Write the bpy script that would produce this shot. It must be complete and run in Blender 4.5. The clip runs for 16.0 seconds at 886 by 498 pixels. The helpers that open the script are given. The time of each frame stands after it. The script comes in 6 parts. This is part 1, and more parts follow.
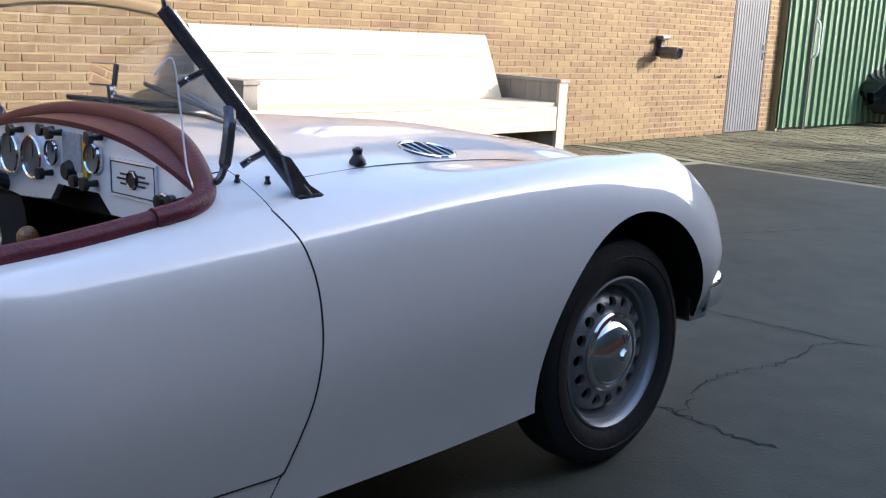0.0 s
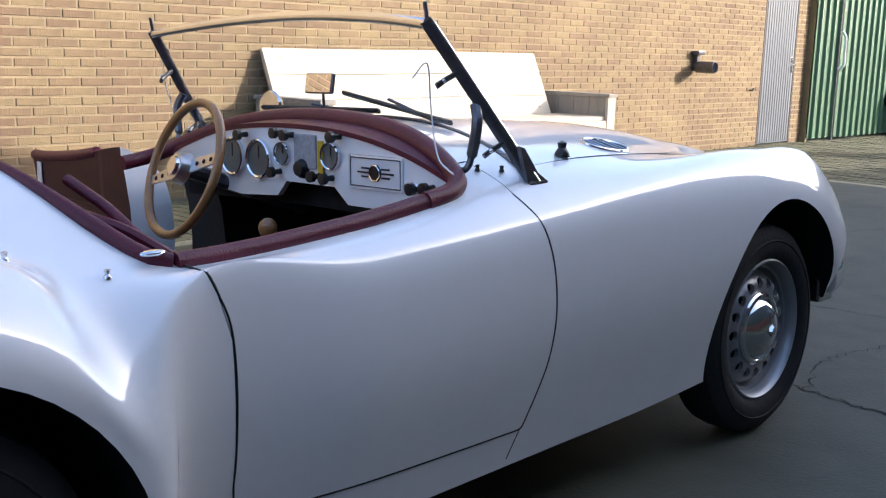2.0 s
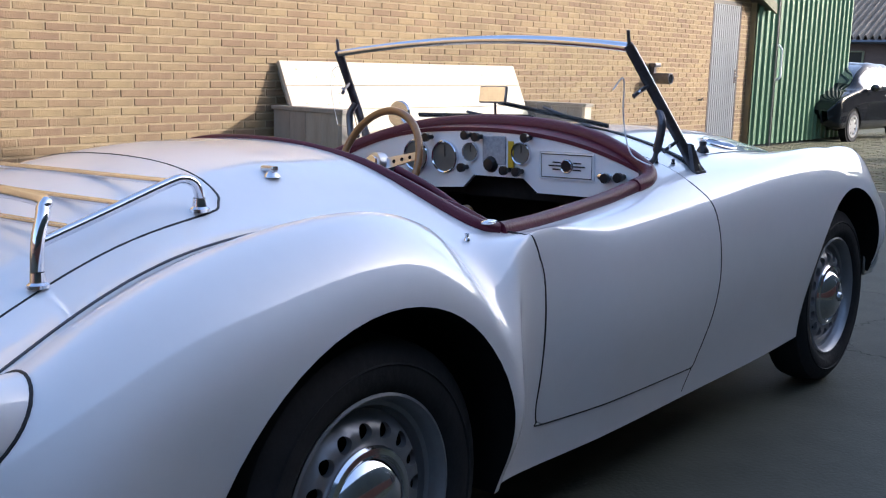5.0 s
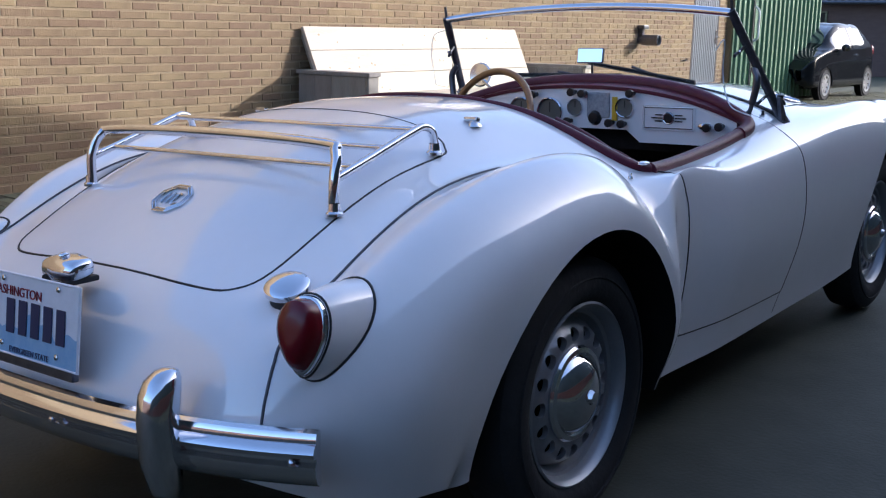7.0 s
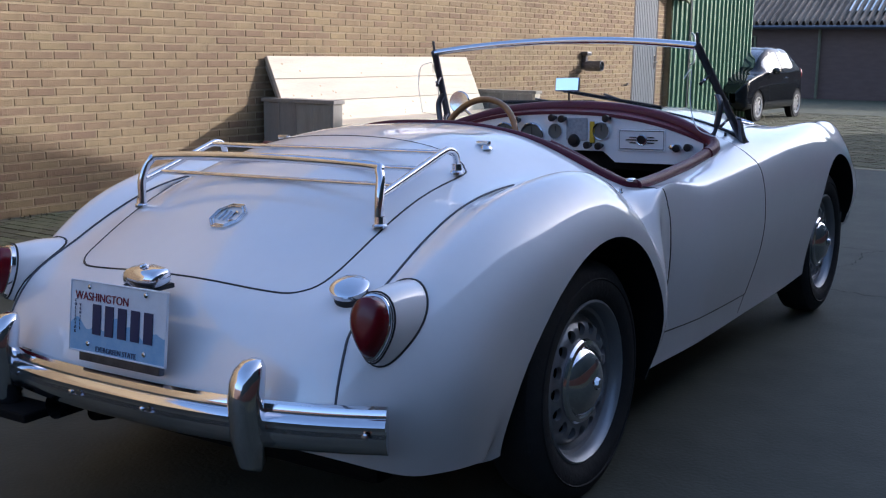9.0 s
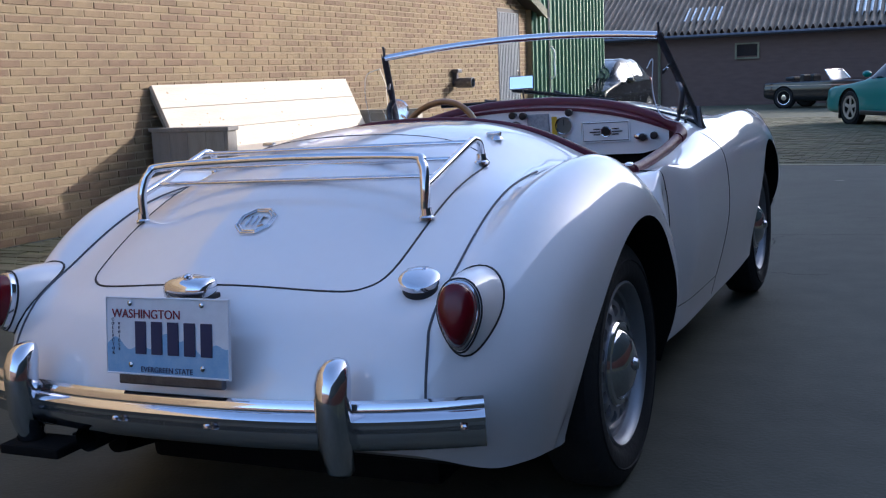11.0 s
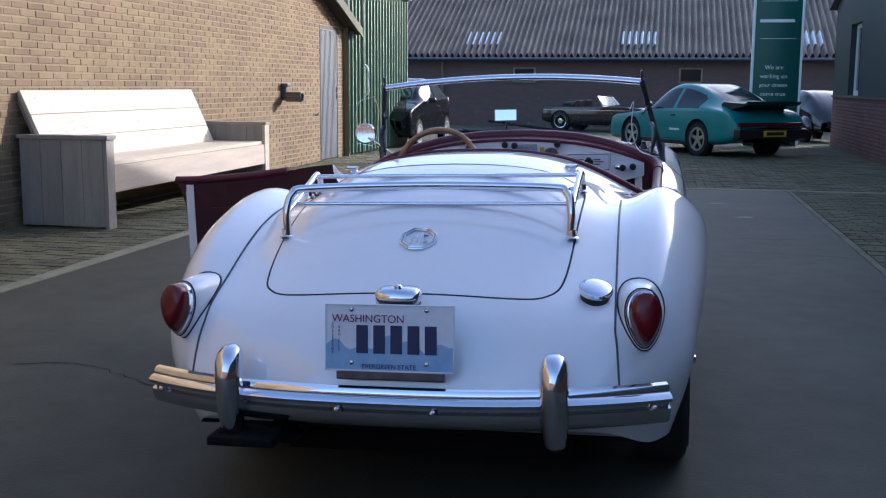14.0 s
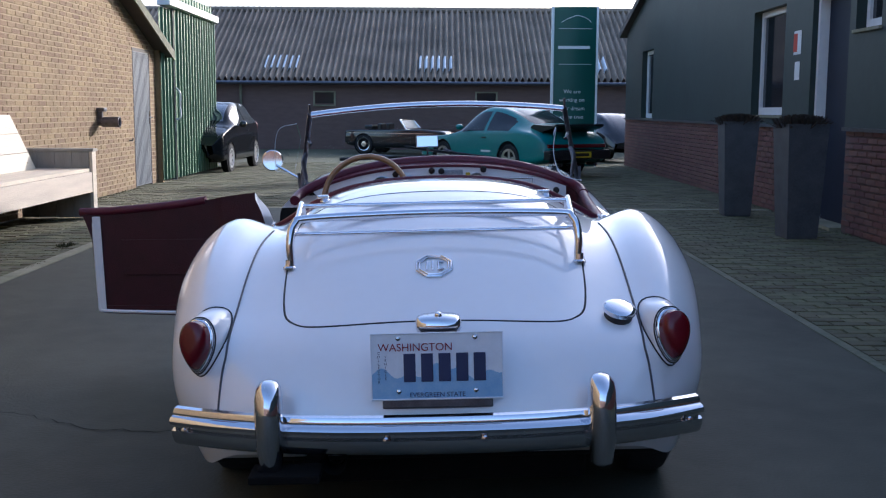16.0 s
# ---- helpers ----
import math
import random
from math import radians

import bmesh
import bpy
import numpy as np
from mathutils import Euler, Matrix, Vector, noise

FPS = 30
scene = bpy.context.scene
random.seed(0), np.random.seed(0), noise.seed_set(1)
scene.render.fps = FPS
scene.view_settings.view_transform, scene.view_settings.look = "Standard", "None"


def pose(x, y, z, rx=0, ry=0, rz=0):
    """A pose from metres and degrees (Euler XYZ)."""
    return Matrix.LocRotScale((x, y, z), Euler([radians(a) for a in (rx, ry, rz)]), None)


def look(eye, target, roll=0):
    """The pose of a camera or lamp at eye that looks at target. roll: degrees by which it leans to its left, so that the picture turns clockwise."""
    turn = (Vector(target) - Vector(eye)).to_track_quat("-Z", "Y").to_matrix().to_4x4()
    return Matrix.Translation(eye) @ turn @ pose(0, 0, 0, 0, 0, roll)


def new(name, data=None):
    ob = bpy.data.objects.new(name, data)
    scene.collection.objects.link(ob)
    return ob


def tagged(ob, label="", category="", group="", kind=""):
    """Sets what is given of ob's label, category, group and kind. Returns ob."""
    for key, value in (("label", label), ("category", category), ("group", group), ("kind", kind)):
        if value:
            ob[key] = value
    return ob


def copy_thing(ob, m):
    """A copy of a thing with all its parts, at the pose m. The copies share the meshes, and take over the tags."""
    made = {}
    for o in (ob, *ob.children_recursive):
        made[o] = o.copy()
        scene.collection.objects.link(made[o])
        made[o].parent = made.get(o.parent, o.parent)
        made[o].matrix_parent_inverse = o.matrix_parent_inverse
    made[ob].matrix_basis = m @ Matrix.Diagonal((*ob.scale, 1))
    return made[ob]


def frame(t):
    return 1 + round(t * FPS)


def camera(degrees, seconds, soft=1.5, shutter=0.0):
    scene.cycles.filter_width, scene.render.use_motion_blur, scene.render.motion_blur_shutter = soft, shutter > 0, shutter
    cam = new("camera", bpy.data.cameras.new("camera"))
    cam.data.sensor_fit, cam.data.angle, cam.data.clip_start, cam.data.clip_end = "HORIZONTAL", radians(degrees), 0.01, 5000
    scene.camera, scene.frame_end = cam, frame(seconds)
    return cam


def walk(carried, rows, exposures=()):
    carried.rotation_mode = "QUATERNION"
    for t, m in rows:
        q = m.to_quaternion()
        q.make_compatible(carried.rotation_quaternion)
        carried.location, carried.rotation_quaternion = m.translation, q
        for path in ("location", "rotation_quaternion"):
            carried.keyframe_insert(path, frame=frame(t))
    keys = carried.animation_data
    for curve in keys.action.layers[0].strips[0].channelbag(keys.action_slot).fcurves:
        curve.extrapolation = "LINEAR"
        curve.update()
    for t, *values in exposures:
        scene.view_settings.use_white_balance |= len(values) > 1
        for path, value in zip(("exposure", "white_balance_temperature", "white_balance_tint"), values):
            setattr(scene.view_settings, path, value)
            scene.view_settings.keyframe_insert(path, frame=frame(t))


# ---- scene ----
cam = camera(45.4, 16.0, soft=1.2)
# The roadster stands on slightly sloping concrete: its own level frame is tipped by TIP.
TIP = pose(0.0129, 0.0051, -0.0495, 0.78, -1.75, -0.39) @ Matrix.Scale(1.005, 4)
PATH = [
    (0, (2.271, 0.033, 1.186), (0.919, 1.447, 0.77), 2.9),
    (0.5, (2.256, -0.054, 1.171), (0.926, 1.382, 0.758), 2.3),
    (1, (2.243, -0.218, 1.161), (0.899, 1.215, 0.787), 1.5),
    (1.5, (2.213, -0.371, 1.155), (0.837, 1.027, 0.765), 1.8),
    (2, (2.145, -0.511, 1.132), (0.779, 0.902, 0.758), 1.6),
    (2.5, (2.098, -0.685, 1.132), (0.816, 0.797, 0.734), 1.0),
    (3, (2.101, -0.83, 1.135), (0.788, 0.629, 0.752), 1.9),
    (3.5, (2.111, -1.026, 1.132), (0.763, 0.405, 0.762), 1.9),
    (3.7, (2.102, -1.088, 1.134), (0.731, 0.32, 0.76), 1.6),
    (5.8, (1.949, -1.709, 1.123), (0.775, -0.13, 0.766), 1.4),
    (6, (1.948, -1.778, 1.119), (0.739, -0.233, 0.729), 1.2),
    (6.5, (1.906, -1.921, 1.121), (0.653, -0.401, 0.774), 1.3),
    (7, (1.837, -2.112, 1.126), (0.665, -0.546, 0.713), 1.1),
    (7.5, (1.849, -2.3, 1.139), (0.662, -0.735, 0.761), 0.8),
    (8, (1.874, -2.437, 1.149), (0.687, -0.873, 0.767), 0.2),
    (8.5, (1.835, -2.488, 1.155), (0.638, -0.921, 0.819), 0.7),
    (9, (1.861, -2.508, 1.15), (0.779, -0.867, 0.784), 0.7),
    (9.2, (1.869, -2.523, 1.151), (0.803, -0.87, 0.788), -0.1),
    (11.3, (1.368, -2.793, 1.054), (0.607, -0.973, 0.727), -2.7),
    (11.5, (1.33, -2.894, 1.07), (0.618, -1.058, 0.723), -2.8),
    (12, (1.222, -2.993, 1.107), (0.506, -1.169, 0.709), -1.1),
    (12.5, (1.039, -3.105, 1.121), (0.416, -1.236, 0.776), 1.0),
    (13, (0.921, -3.228, 1.127), (0.358, -1.333, 0.821), 1.7),
    (13.5, (0.782, -3.381, 1.15), (0.348, -1.448, 0.876), 0.6),
    (14, (0.632, -3.433, 1.159), (0.232, -1.498, 0.854), 0.4),
    (14.5, (0.458, -3.385, 1.141), (0.223, -1.428, 0.801), -0.8),
    (15, (0.305, -3.43, 1.15), (0.22, -1.458, 0.83), 0.5),
    (15.5, (0.14, -3.512, 1.157), (0.11, -1.534, 0.863), -0.5),
    (16, (0.003, -3.535, 1.173), (0.007, -1.552, 0.912), 0.3),
]
walk(cam, [(t, look(eye, target, roll)) for t, eye, target, roll in PATH], [(0.0, 2.04, 6020, 14), (3.7, 2.02, 6040, 14), (6.5, 1.56, 5560, 16), (8.0, 1.32, 5450, 16), (9.0, 1.29, 5480, 16), (12.5, 1.41, 5440, 16), (16.0, 1.29, 5440, 16)])

# ---- light ----
SUN_WAY = Vector((0.80, 0.95, 0.42)).normalized()
world = bpy.data.worlds.new("sky")
scene.world = world
world.use_nodes = True
wn = world.node_tree.nodes
sky = wn.new("ShaderNodeTexSky")
sky.sky_type, sky.sun_disc = "NISHITA", False
sky.sun_elevation = math.asin(SUN_WAY.z)
sky.sun_rotation = math.atan2(SUN_WAY.x, SUN_WAY.y)
sky.air_density, sky.dust_density, sky.ozone_density = 1.0, 3.2, 1.3
world.node_tree.links.new(sky.outputs[0], wn["Background"].inputs[0])
wn["Background"].inputs[1].default_value = 0.15
sun_data = bpy.data.lights.new("sun", "SUN")
sun_data.energy, sun_data.angle, sun_data.color = 2.0, radians(0.5), (1.0, 0.93, 0.82)
sun = new("sun", sun_data)
sun.matrix_world = look(SUN_WAY * 60, (0, 0, 0))

# ---- materials ----
def mat(name, colour, rough=0.5, metal=0.0, vary=0.0, scale=8.0, bump=0.0, bump_scale=60.0, coat=0.0, second=None, detail=5.0, per_object=0.0, per_island=0.0, spec=0.5, transmission=0.0, ior=1.45, stretch=(1, 1, 1), coat_rough=0.06, coat_ior=1.5):
    """A procedural surface: base colour, mottled at a large and a small scale, with fine relief."""
    m = bpy.data.materials.new(name)
    m.use_nodes = True
    nt = m.node_tree
    nd, ln = nt.nodes, nt.links
    b = nd["Principled BSDF"]
    b.inputs["Roughness"].default_value = rough
    b.inputs["Metallic"].default_value = metal
    b.inputs["Coat Weight"].default_value = coat
    b.inputs["Coat Roughness"].default_value = coat_rough
    b.inputs["Coat IOR"].default_value = coat_ior
    b.inputs["Specular IOR Level"].default_value = spec
    b.inputs["Transmission Weight"].default_value = transmission
    b.inputs["IOR"].default_value = ior
    b.inputs["Base Color"].default_value = (*colour, 1)
    if vary or bump or second:
        tc = nd.new("ShaderNodeTexCoord")
        mp = nd.new("ShaderNodeMapping")
        mp.inputs["Scale"].default_value = stretch
        ln.new(tc.outputs["Object"], mp.inputs["Vector"])
    if vary or second or per_object or per_island:
        out = None
        if vary or second:
            n1 = nd.new("ShaderNodeTexNoise")
            n1.inputs["Scale"].default_value, n1.inputs["Detail"].default_value = scale, detail
            n2 = nd.new("ShaderNodeTexNoise")
            n2.inputs["Scale"].default_value, n2.inputs["Detail"].default_value = scale * 9, 4
            ln.new(mp.outputs[0], n1.inputs["Vector"])
            ln.new(mp.outputs[0], n2.inputs["Vector"])
            mx = nd.new("ShaderNodeMix")
            mx.inputs[0].default_value = 0.35
            ln.new(n1.outputs[0], mx.inputs[2])
            ln.new(n2.outputs[0], mx.inputs[3])
            rp = nd.new("ShaderNodeValToRGB")
            rp.color_ramp.elements[0].position, rp.color_ramp.elements[1].position = 0.33, 0.67
            low = second or tuple(c * (1 - vary) for c in colour)
            high = colour if second else tuple(min(1, c * (1 + vary)) for c in colour)
            rp.color_ramp.elements[0].color, rp.color_ramp.elements[1].color = (*low, 1), (*high, 1)
            ln.new(mx.outputs[0], rp.inputs[0])
            out = rp.outputs[0]
        if per_object or per_island:
            hs = nd.new("ShaderNodeHueSaturation")
            if out:
                ln.new(out, hs.inputs["Color"])
            else:
                hs.inputs["Color"].default_value = (*colour, 1)
            info = nd.new("ShaderNodeObjectInfo" if per_object else "ShaderNodeNewGeometry")
            rnd = info.outputs["Random" if per_object else "Random Per Island"]
            for inp, amount, mid in (("Value", per_object or per_island, 1.0), ("Hue", 0.012, 0.5)):
                mr = nd.new("ShaderNodeMapRange")
                mr.inputs[3].default_value, mr.inputs[4].default_value = mid - amount, mid + amount
                ln.new(rnd, mr.inputs[0])
                ln.new(mr.outputs[0], hs.inputs[inp])
            out = hs.outputs[0]
        ln.new(out, b.inputs["Base Color"])
    if bump:
        nb = nd.new("ShaderNodeTexNoise")
        nb.inputs["Scale"].default_value, nb.inputs["Detail"].default_value = bump_scale, 6
        ln.new(mp.outputs[0], nb.inputs["Vector"])
        bp = nd.new("ShaderNodeBump")
        bp.inputs["Strength"].default_value, bp.inputs["Distance"].default_value = bump, 0.01
        ln.new(nb.outputs[0], bp.inputs["Height"])
        ln.new(bp.outputs[0], b.inputs["Normal"])
    return m


PAINT = mat("cream_white_paint", (0.84, 0.835, 0.84), 0.42, vary=0.02, scale=3, coat=1.0, coat_rough=0.015, coat_ior=1.8)
RUBBER = mat("tyre_rubber", (0.013, 0.013, 0.014), 0.8, vary=0.3, scale=20, bump=0.2)
UNDERSEAL = mat("black_underseal", (0.006, 0.006, 0.006), 0.95, vary=0.3, scale=10, spec=0.2)
GASKET = mat("black_rubber_gasket", (0.015, 0.015, 0.016), 0.55)
CHROME = mat("chrome", (0.74, 0.74, 0.77), 0.09, 1.0, vary=0.05, scale=6)
WORN_CHROME = mat("worn_chrome", (0.62, 0.62, 0.63), 0.22, 1.0, vary=0.15, scale=12)
STEEL_GREY = mat("silver_wheel_paint", (0.30, 0.31, 0.325), 0.38, 0.6, vary=0.08, scale=14)
LEATHER = mat("dark_red_leather", (0.092, 0.007, 0.022), 0.42, vary=0.18, scale=16, bump=0.25, bump_scale=180)
# Red leather darkened further: the open door's shade is put into this colour.
DOOR_LINING_SHADED = mat("dark_red_lining_shade_in_colour", (0.038, 0.004, 0.010), 0.5, vary=0.25, scale=12, bump=0.2, bump_scale=150)
CARPET = mat("black_carpet", (0.012, 0.011, 0.011), 0.95, vary=0.3, scale=60)
WHEEL_WOOD = mat("varnished_wood_rim", (0.27, 0.13, 0.045), 0.3, vary=0.3, scale=20, coat=0.5)
ALU = mat("brushed_aluminium", (0.6, 0.6, 0.61), 0.3, 1.0, vary=0.06, scale=40)
DARK_METAL = mat("dull_dark_steel", (0.13, 0.13, 0.145), 0.32, 0.8, vary=0.3, scale=25)
DIAL = mat("dial_face", (0.15, 0.145, 0.125), 0.4, vary=0.15, scale=30)
GRILLE_CLOTH = mat("grey_speaker_mesh", (0.33, 0.34, 0.36), 0.6, vary=0.25, scale=90)
BLACK_KNOB = mat("black_bakelite", (0.015, 0.015, 0.016), 0.3)
AMBER = mat("amber_tag", (0.55, 0.36, 0.02), 0.4)
RED_LENS = mat("red_lens", (0.12, 0.001, 0.006), 0.25, vary=0.1, scale=30, coat=0.15)
GREY_PIPING = mat("grey_wing_piping", (0.07, 0.07, 0.08), 0.5)
PLATE_WHITE = mat("plate_white", (0.74, 0.77, 0.82), 0.4, vary=0.05, scale=40)
PLATE_BLUE = mat("plate_light_blue", (0.22, 0.42, 0.66), 0.4, second=(0.34, 0.52, 0.70), scale=30)
INK_BLUE = mat("dark_blue_ink", (0.02, 0.03, 0.09), 0.4)
INK_RED = mat("dark_red_ink", (0.22, 0.01, 0.03), 0.4)
GLASS = mat("clear_glass", (0.97, 0.99, 0.98), 0.0, transmission=1.0, ior=1.06, spec=0.5)
MIRROR = mat("mirror_glass", (0.9, 0.9, 0.9), 0.01, 1.0)

BRICK = mat("yellow_red_brick", (0.264, 0.183, 0.098), 0.88, second=(0.178, 0.120, 0.066), scale=1.4, bump=0.6, bump_scale=90, per_island=0.13)
BRICK_PIECE = mat("yellow_red_brick_piece", (0.264, 0.183, 0.098), 0.88, second=(0.178, 0.120, 0.066), scale=1.4, bump=0.6, bump_scale=90, per_object=0.13)
MORTAR = mat("sand_mortar", (0.295, 0.225, 0.135), 0.95, vary=0.2, scale=4, bump=0.5)
RED_BRICK = mat("dull_red_brick", (0.185, 0.088, 0.070), 0.9, second=(0.14, 0.066, 0.053), scale=2, bump=0.5, bump_scale=80, per_island=0.10)
BARN_BRICK = mat("barn_brown_brick", (0.15, 0.10, 0.085), 0.95, second=(0.115, 0.075, 0.065), scale=3, bump=0.4, bump_scale=40, stretch=(1, 1, 4))
CONCRETE = mat("poured_concrete", (0.066, 0.069, 0.050), 0.72, second=(0.030, 0.033, 0.023), spec=0.4, scale=0.6, bump=0.25, bump_scale=70, detail=9)
PAVER = mat("mossy_concrete_paver", (0.145, 0.130, 0.076), 0.92, second=(0.080, 0.082, 0.040), scale=2.2, bump=0.5, bump_scale=80, per_island=0.22)
PAVER_PIECE = mat("mossy_concrete_paver_piece", (0.145, 0.130, 0.076), 0.92, second=(0.080, 0.082, 0.040), scale=2.2, bump=0.5, bump_scale=80, per_object=0.22)
JOINT_SAND = mat("joint_sand_moss", (0.085, 0.085, 0.05), 0.98, vary=0.4, scale=6, bump=0.4)
EARTH = mat("dark_earth_ground", (0.10, 0.095, 0.07), 0.98, vary=0.3, scale=0.5, bump=0.3)
KERB = mat("pale_edging_concrete", (0.30, 0.28, 0.20), 0.9, second=(0.15, 0.15, 0.09), scale=2.5, bump=0.3)
KERB_DARK = mat("mossy_edging_concrete", (0.20, 0.19, 0.135), 0.9, second=(0.09, 0.095, 0.055), scale=2.5, bump=0.3)
MOSS = mat("olive_moss", (0.075, 0.075, 0.028), 0.95, second=(0.045, 0.040, 0.018), scale=6)
SCUFF = mat("pale_lime_scuff", (0.17, 0.17, 0.14), 0.9, vary=0.3, scale=20)
CRACK = mat("crack_dirt", (0.02, 0.02, 0.018), 1.0)
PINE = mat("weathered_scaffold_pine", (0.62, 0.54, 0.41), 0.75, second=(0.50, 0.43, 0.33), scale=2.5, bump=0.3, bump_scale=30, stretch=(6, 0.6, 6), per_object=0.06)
# Darker, greyer tone for the bench's arm boards, arm tops and back stays.
PINE_DARK = mat("darker_pine", (0.34, 0.31, 0.26), 0.8, second=(0.25, 0.225, 0.19), scale=3, bump=0.3, bump_scale=30, stretch=(5, 5, 0.7), per_object=0.08)
KNOT = mat("pine_knot", (0.36, 0.27, 0.17), 0.7)
GREY_DOOR = mat("grey_painted_steel", (0.145, 0.163, 0.18), 0.5, vary=0.1, scale=4)
GREEN_SHEET = mat("green_coated_sheet", (0.075, 0.155, 0.085), 0.45, vary=0.12, scale=3)
GREEN_DARK = mat("dark_green_cladding", (0.022, 0.035, 0.031), 0.55, vary=0.2, scale=1.2, spec=0.4)
ROOF_CEMENT = mat("weathered_fibre_cement", (0.36, 0.285, 0.215), 0.95, second=(0.18, 0.145, 0.11), scale=1.1, bump=0.4, bump_scale=40)
SKYLIGHT = mat("translucent_roof_sheet", (0.75, 0.78, 0.80), 0.35, vary=0.06, scale=6)
# Pale base colour stands in for the sky's reflection on the parked roadster's screen.
SCREEN_GLARE = mat("windscreen_painted_glare", (0.34, 0.37, 0.40), 0.2, vary=0.3, scale=4, coat=1.0)
DARK_WOOD = mat("dark_brown_fascia", (0.05, 0.04, 0.035), 0.6, vary=0.2, scale=8)
WHITE_PVC = mat("white_frame_paint", (0.72, 0.72, 0.70), 0.4, vary=0.05, scale=10)
WINDOW_DARK = mat("dark_window_glass", (0.015, 0.018, 0.022), 0.08, spec=0.4)
BRIGHT_GLASS = mat("sky_reflecting_car_glass", (0.03, 0.035, 0.04), 0.05, coat=1.0, coat_rough=0.02, coat_ior=2.2)
SIGN_GREEN = mat("dark_green_sign_film", (0.008, 0.085, 0.065), 0.35, vary=0.08, scale=4)
SIGN_WHITE = mat("white_sign_letters", (0.75, 0.77, 0.75), 0.5)
ZINC = mat("zinc_planter", (0.085, 0.09, 0.10), 0.5, 0.4, vary=0.25, scale=6, bump=0.1)
HEATHER = mat("brown_heather", (0.055, 0.034, 0.030), 0.95, second=(0.035, 0.032, 0.020), scale=15)
TEAL_PAINT = mat("teal_car_paint", (0.005, 0.20, 0.185), 0.35, vary=0.04, scale=3, coat=0.35)
BLACK_PAINT = mat("black_car_paint", (0.010, 0.010, 0.012), 0.14, coat=0.6)
HATCH_PAINT = mat("dark_grey_car_paint", (0.010, 0.011, 0.013), 0.08, spec=0.35)
YELLOW_PLATE = mat("yellow_plate", (0.65, 0.45, 0.02), 0.45)
PAPER_RED = mat("red_notice", (0.5, 0.06, 0.03), 0.7)
SIGN_RED = mat("faded_red_sign_paint", (0.40, 0.20, 0.20), 0.5, vary=0.1, scale=6)
PAPER_WHITE = mat("white_notice", (0.72, 0.72, 0.70), 0.7)
BARK = mat("grey_bark", (0.11, 0.09, 0.075), 0.95, vary=0.3, scale=12)


# ---- mesh helpers ----
def mesh_from(name, verts, faces, smooth=False):
    me = bpy.data.meshes.new(name)
    me.from_pydata([tuple(v) for v in verts], [], faces)
    me.update()
    if smooth:
        me.shade_smooth()
    return me


def part(name, data, material, parent=None, label="", smooth=False):
    """Links a bmesh or a mesh as one object, under parent where one is given."""
    if isinstance(data, bmesh.types.BMesh):
        me = bpy.data.meshes.new(name)
        bmesh.ops.recalc_face_normals(data, faces=data.faces)
        data.to_mesh(me)
        data.free()
    else:
        me = data
    if smooth:
        me.shade_smooth()
        me.set_sharp_from_angle(angle=radians(38))
    if material and not me.materials:
        me.materials.append(material)
    ob = new(name, me)
    if parent:
        ob.parent = parent
    if label:
        ob["label"] = label
    return ob


def thing(name, m, label, category, group="", kind=""):
    ob = new(name)
    ob.empty_display_size = 0.1
    ob.matrix_world = m
    return tagged(ob, label, category, group, kind)


def box(lo, hi, bevel=0.0, bm=None):
    own = bm is None
    bm = bm or bmesh.new()
    mid = [(a + b) / 2 for a, b in zip(lo, hi)]
    r = bmesh.ops.create_cube(bm, size=1.0, matrix=Matrix.Translation(mid) @ Matrix.Diagonal((*[b - a for a, b in zip(lo, hi)], 1)))
    if bevel and own:
        bmesh.ops.bevel(bm, geom=bm.edges[:], offset=bevel, segments=2, profile=0.6, affect="EDGES")
    return bm


def prism(outline, lo, hi, axis="x", bm=None):
    """A closed solid: a flat outline pushed along one axis. The outline is in the two other axes, in their order."""
    bm = bm or bmesh.new()
    def at(p, v):
        return {"x": (v, p[0], p[1]), "y": (p[0], v, p[1]), "z": (p[0], p[1], v)}[axis]
    a = [bm.verts.new(at(p, lo)) for p in outline]
    b = [bm.verts.new(at(p, hi)) for p in outline]
    n = len(outline)
    fa, fb = bm.faces.new(a), bm.faces.new(b[::-1])
    for i in range(n):
        bm.faces.new((a[i], b[i], b[(i + 1) % n], a[(i + 1) % n]))
    bmesh.ops.recalc_face_normals(bm, faces=bm.faces)
    return bm


def lathe(profile, n=32, axis="x", centre=(0, 0, 0), side=1, bm=None):
    """Turns a profile of (along, radius) about an axis."""
    bm = bm or bmesh.new()
    rings = []
    for s, r in profile:
        ring = []
        for i in range(n if r > 1e-5 else 1):
            a = 2 * math.pi * i / n
            u, v = r * math.cos(a), r * math.sin(a)
            p = {"x": (s * side, u, v), "y": (u, s * side, v), "z": (u, v, s * side)}[axis]
            ring.append(bm.verts.new(Vector(p) + Vector(centre)))
        rings.append(ring)
    for a, b in zip(rings, rings[1:]):
        for i in range(n):
            q = [a[i % len(a)], a[(i + 1) % len(a)], b[(i + 1) % len(b)], b[i % len(b)]]
            f = list(dict.fromkeys(q))
            if len(f) > 2:
                bm.faces.new(f)
    return bm


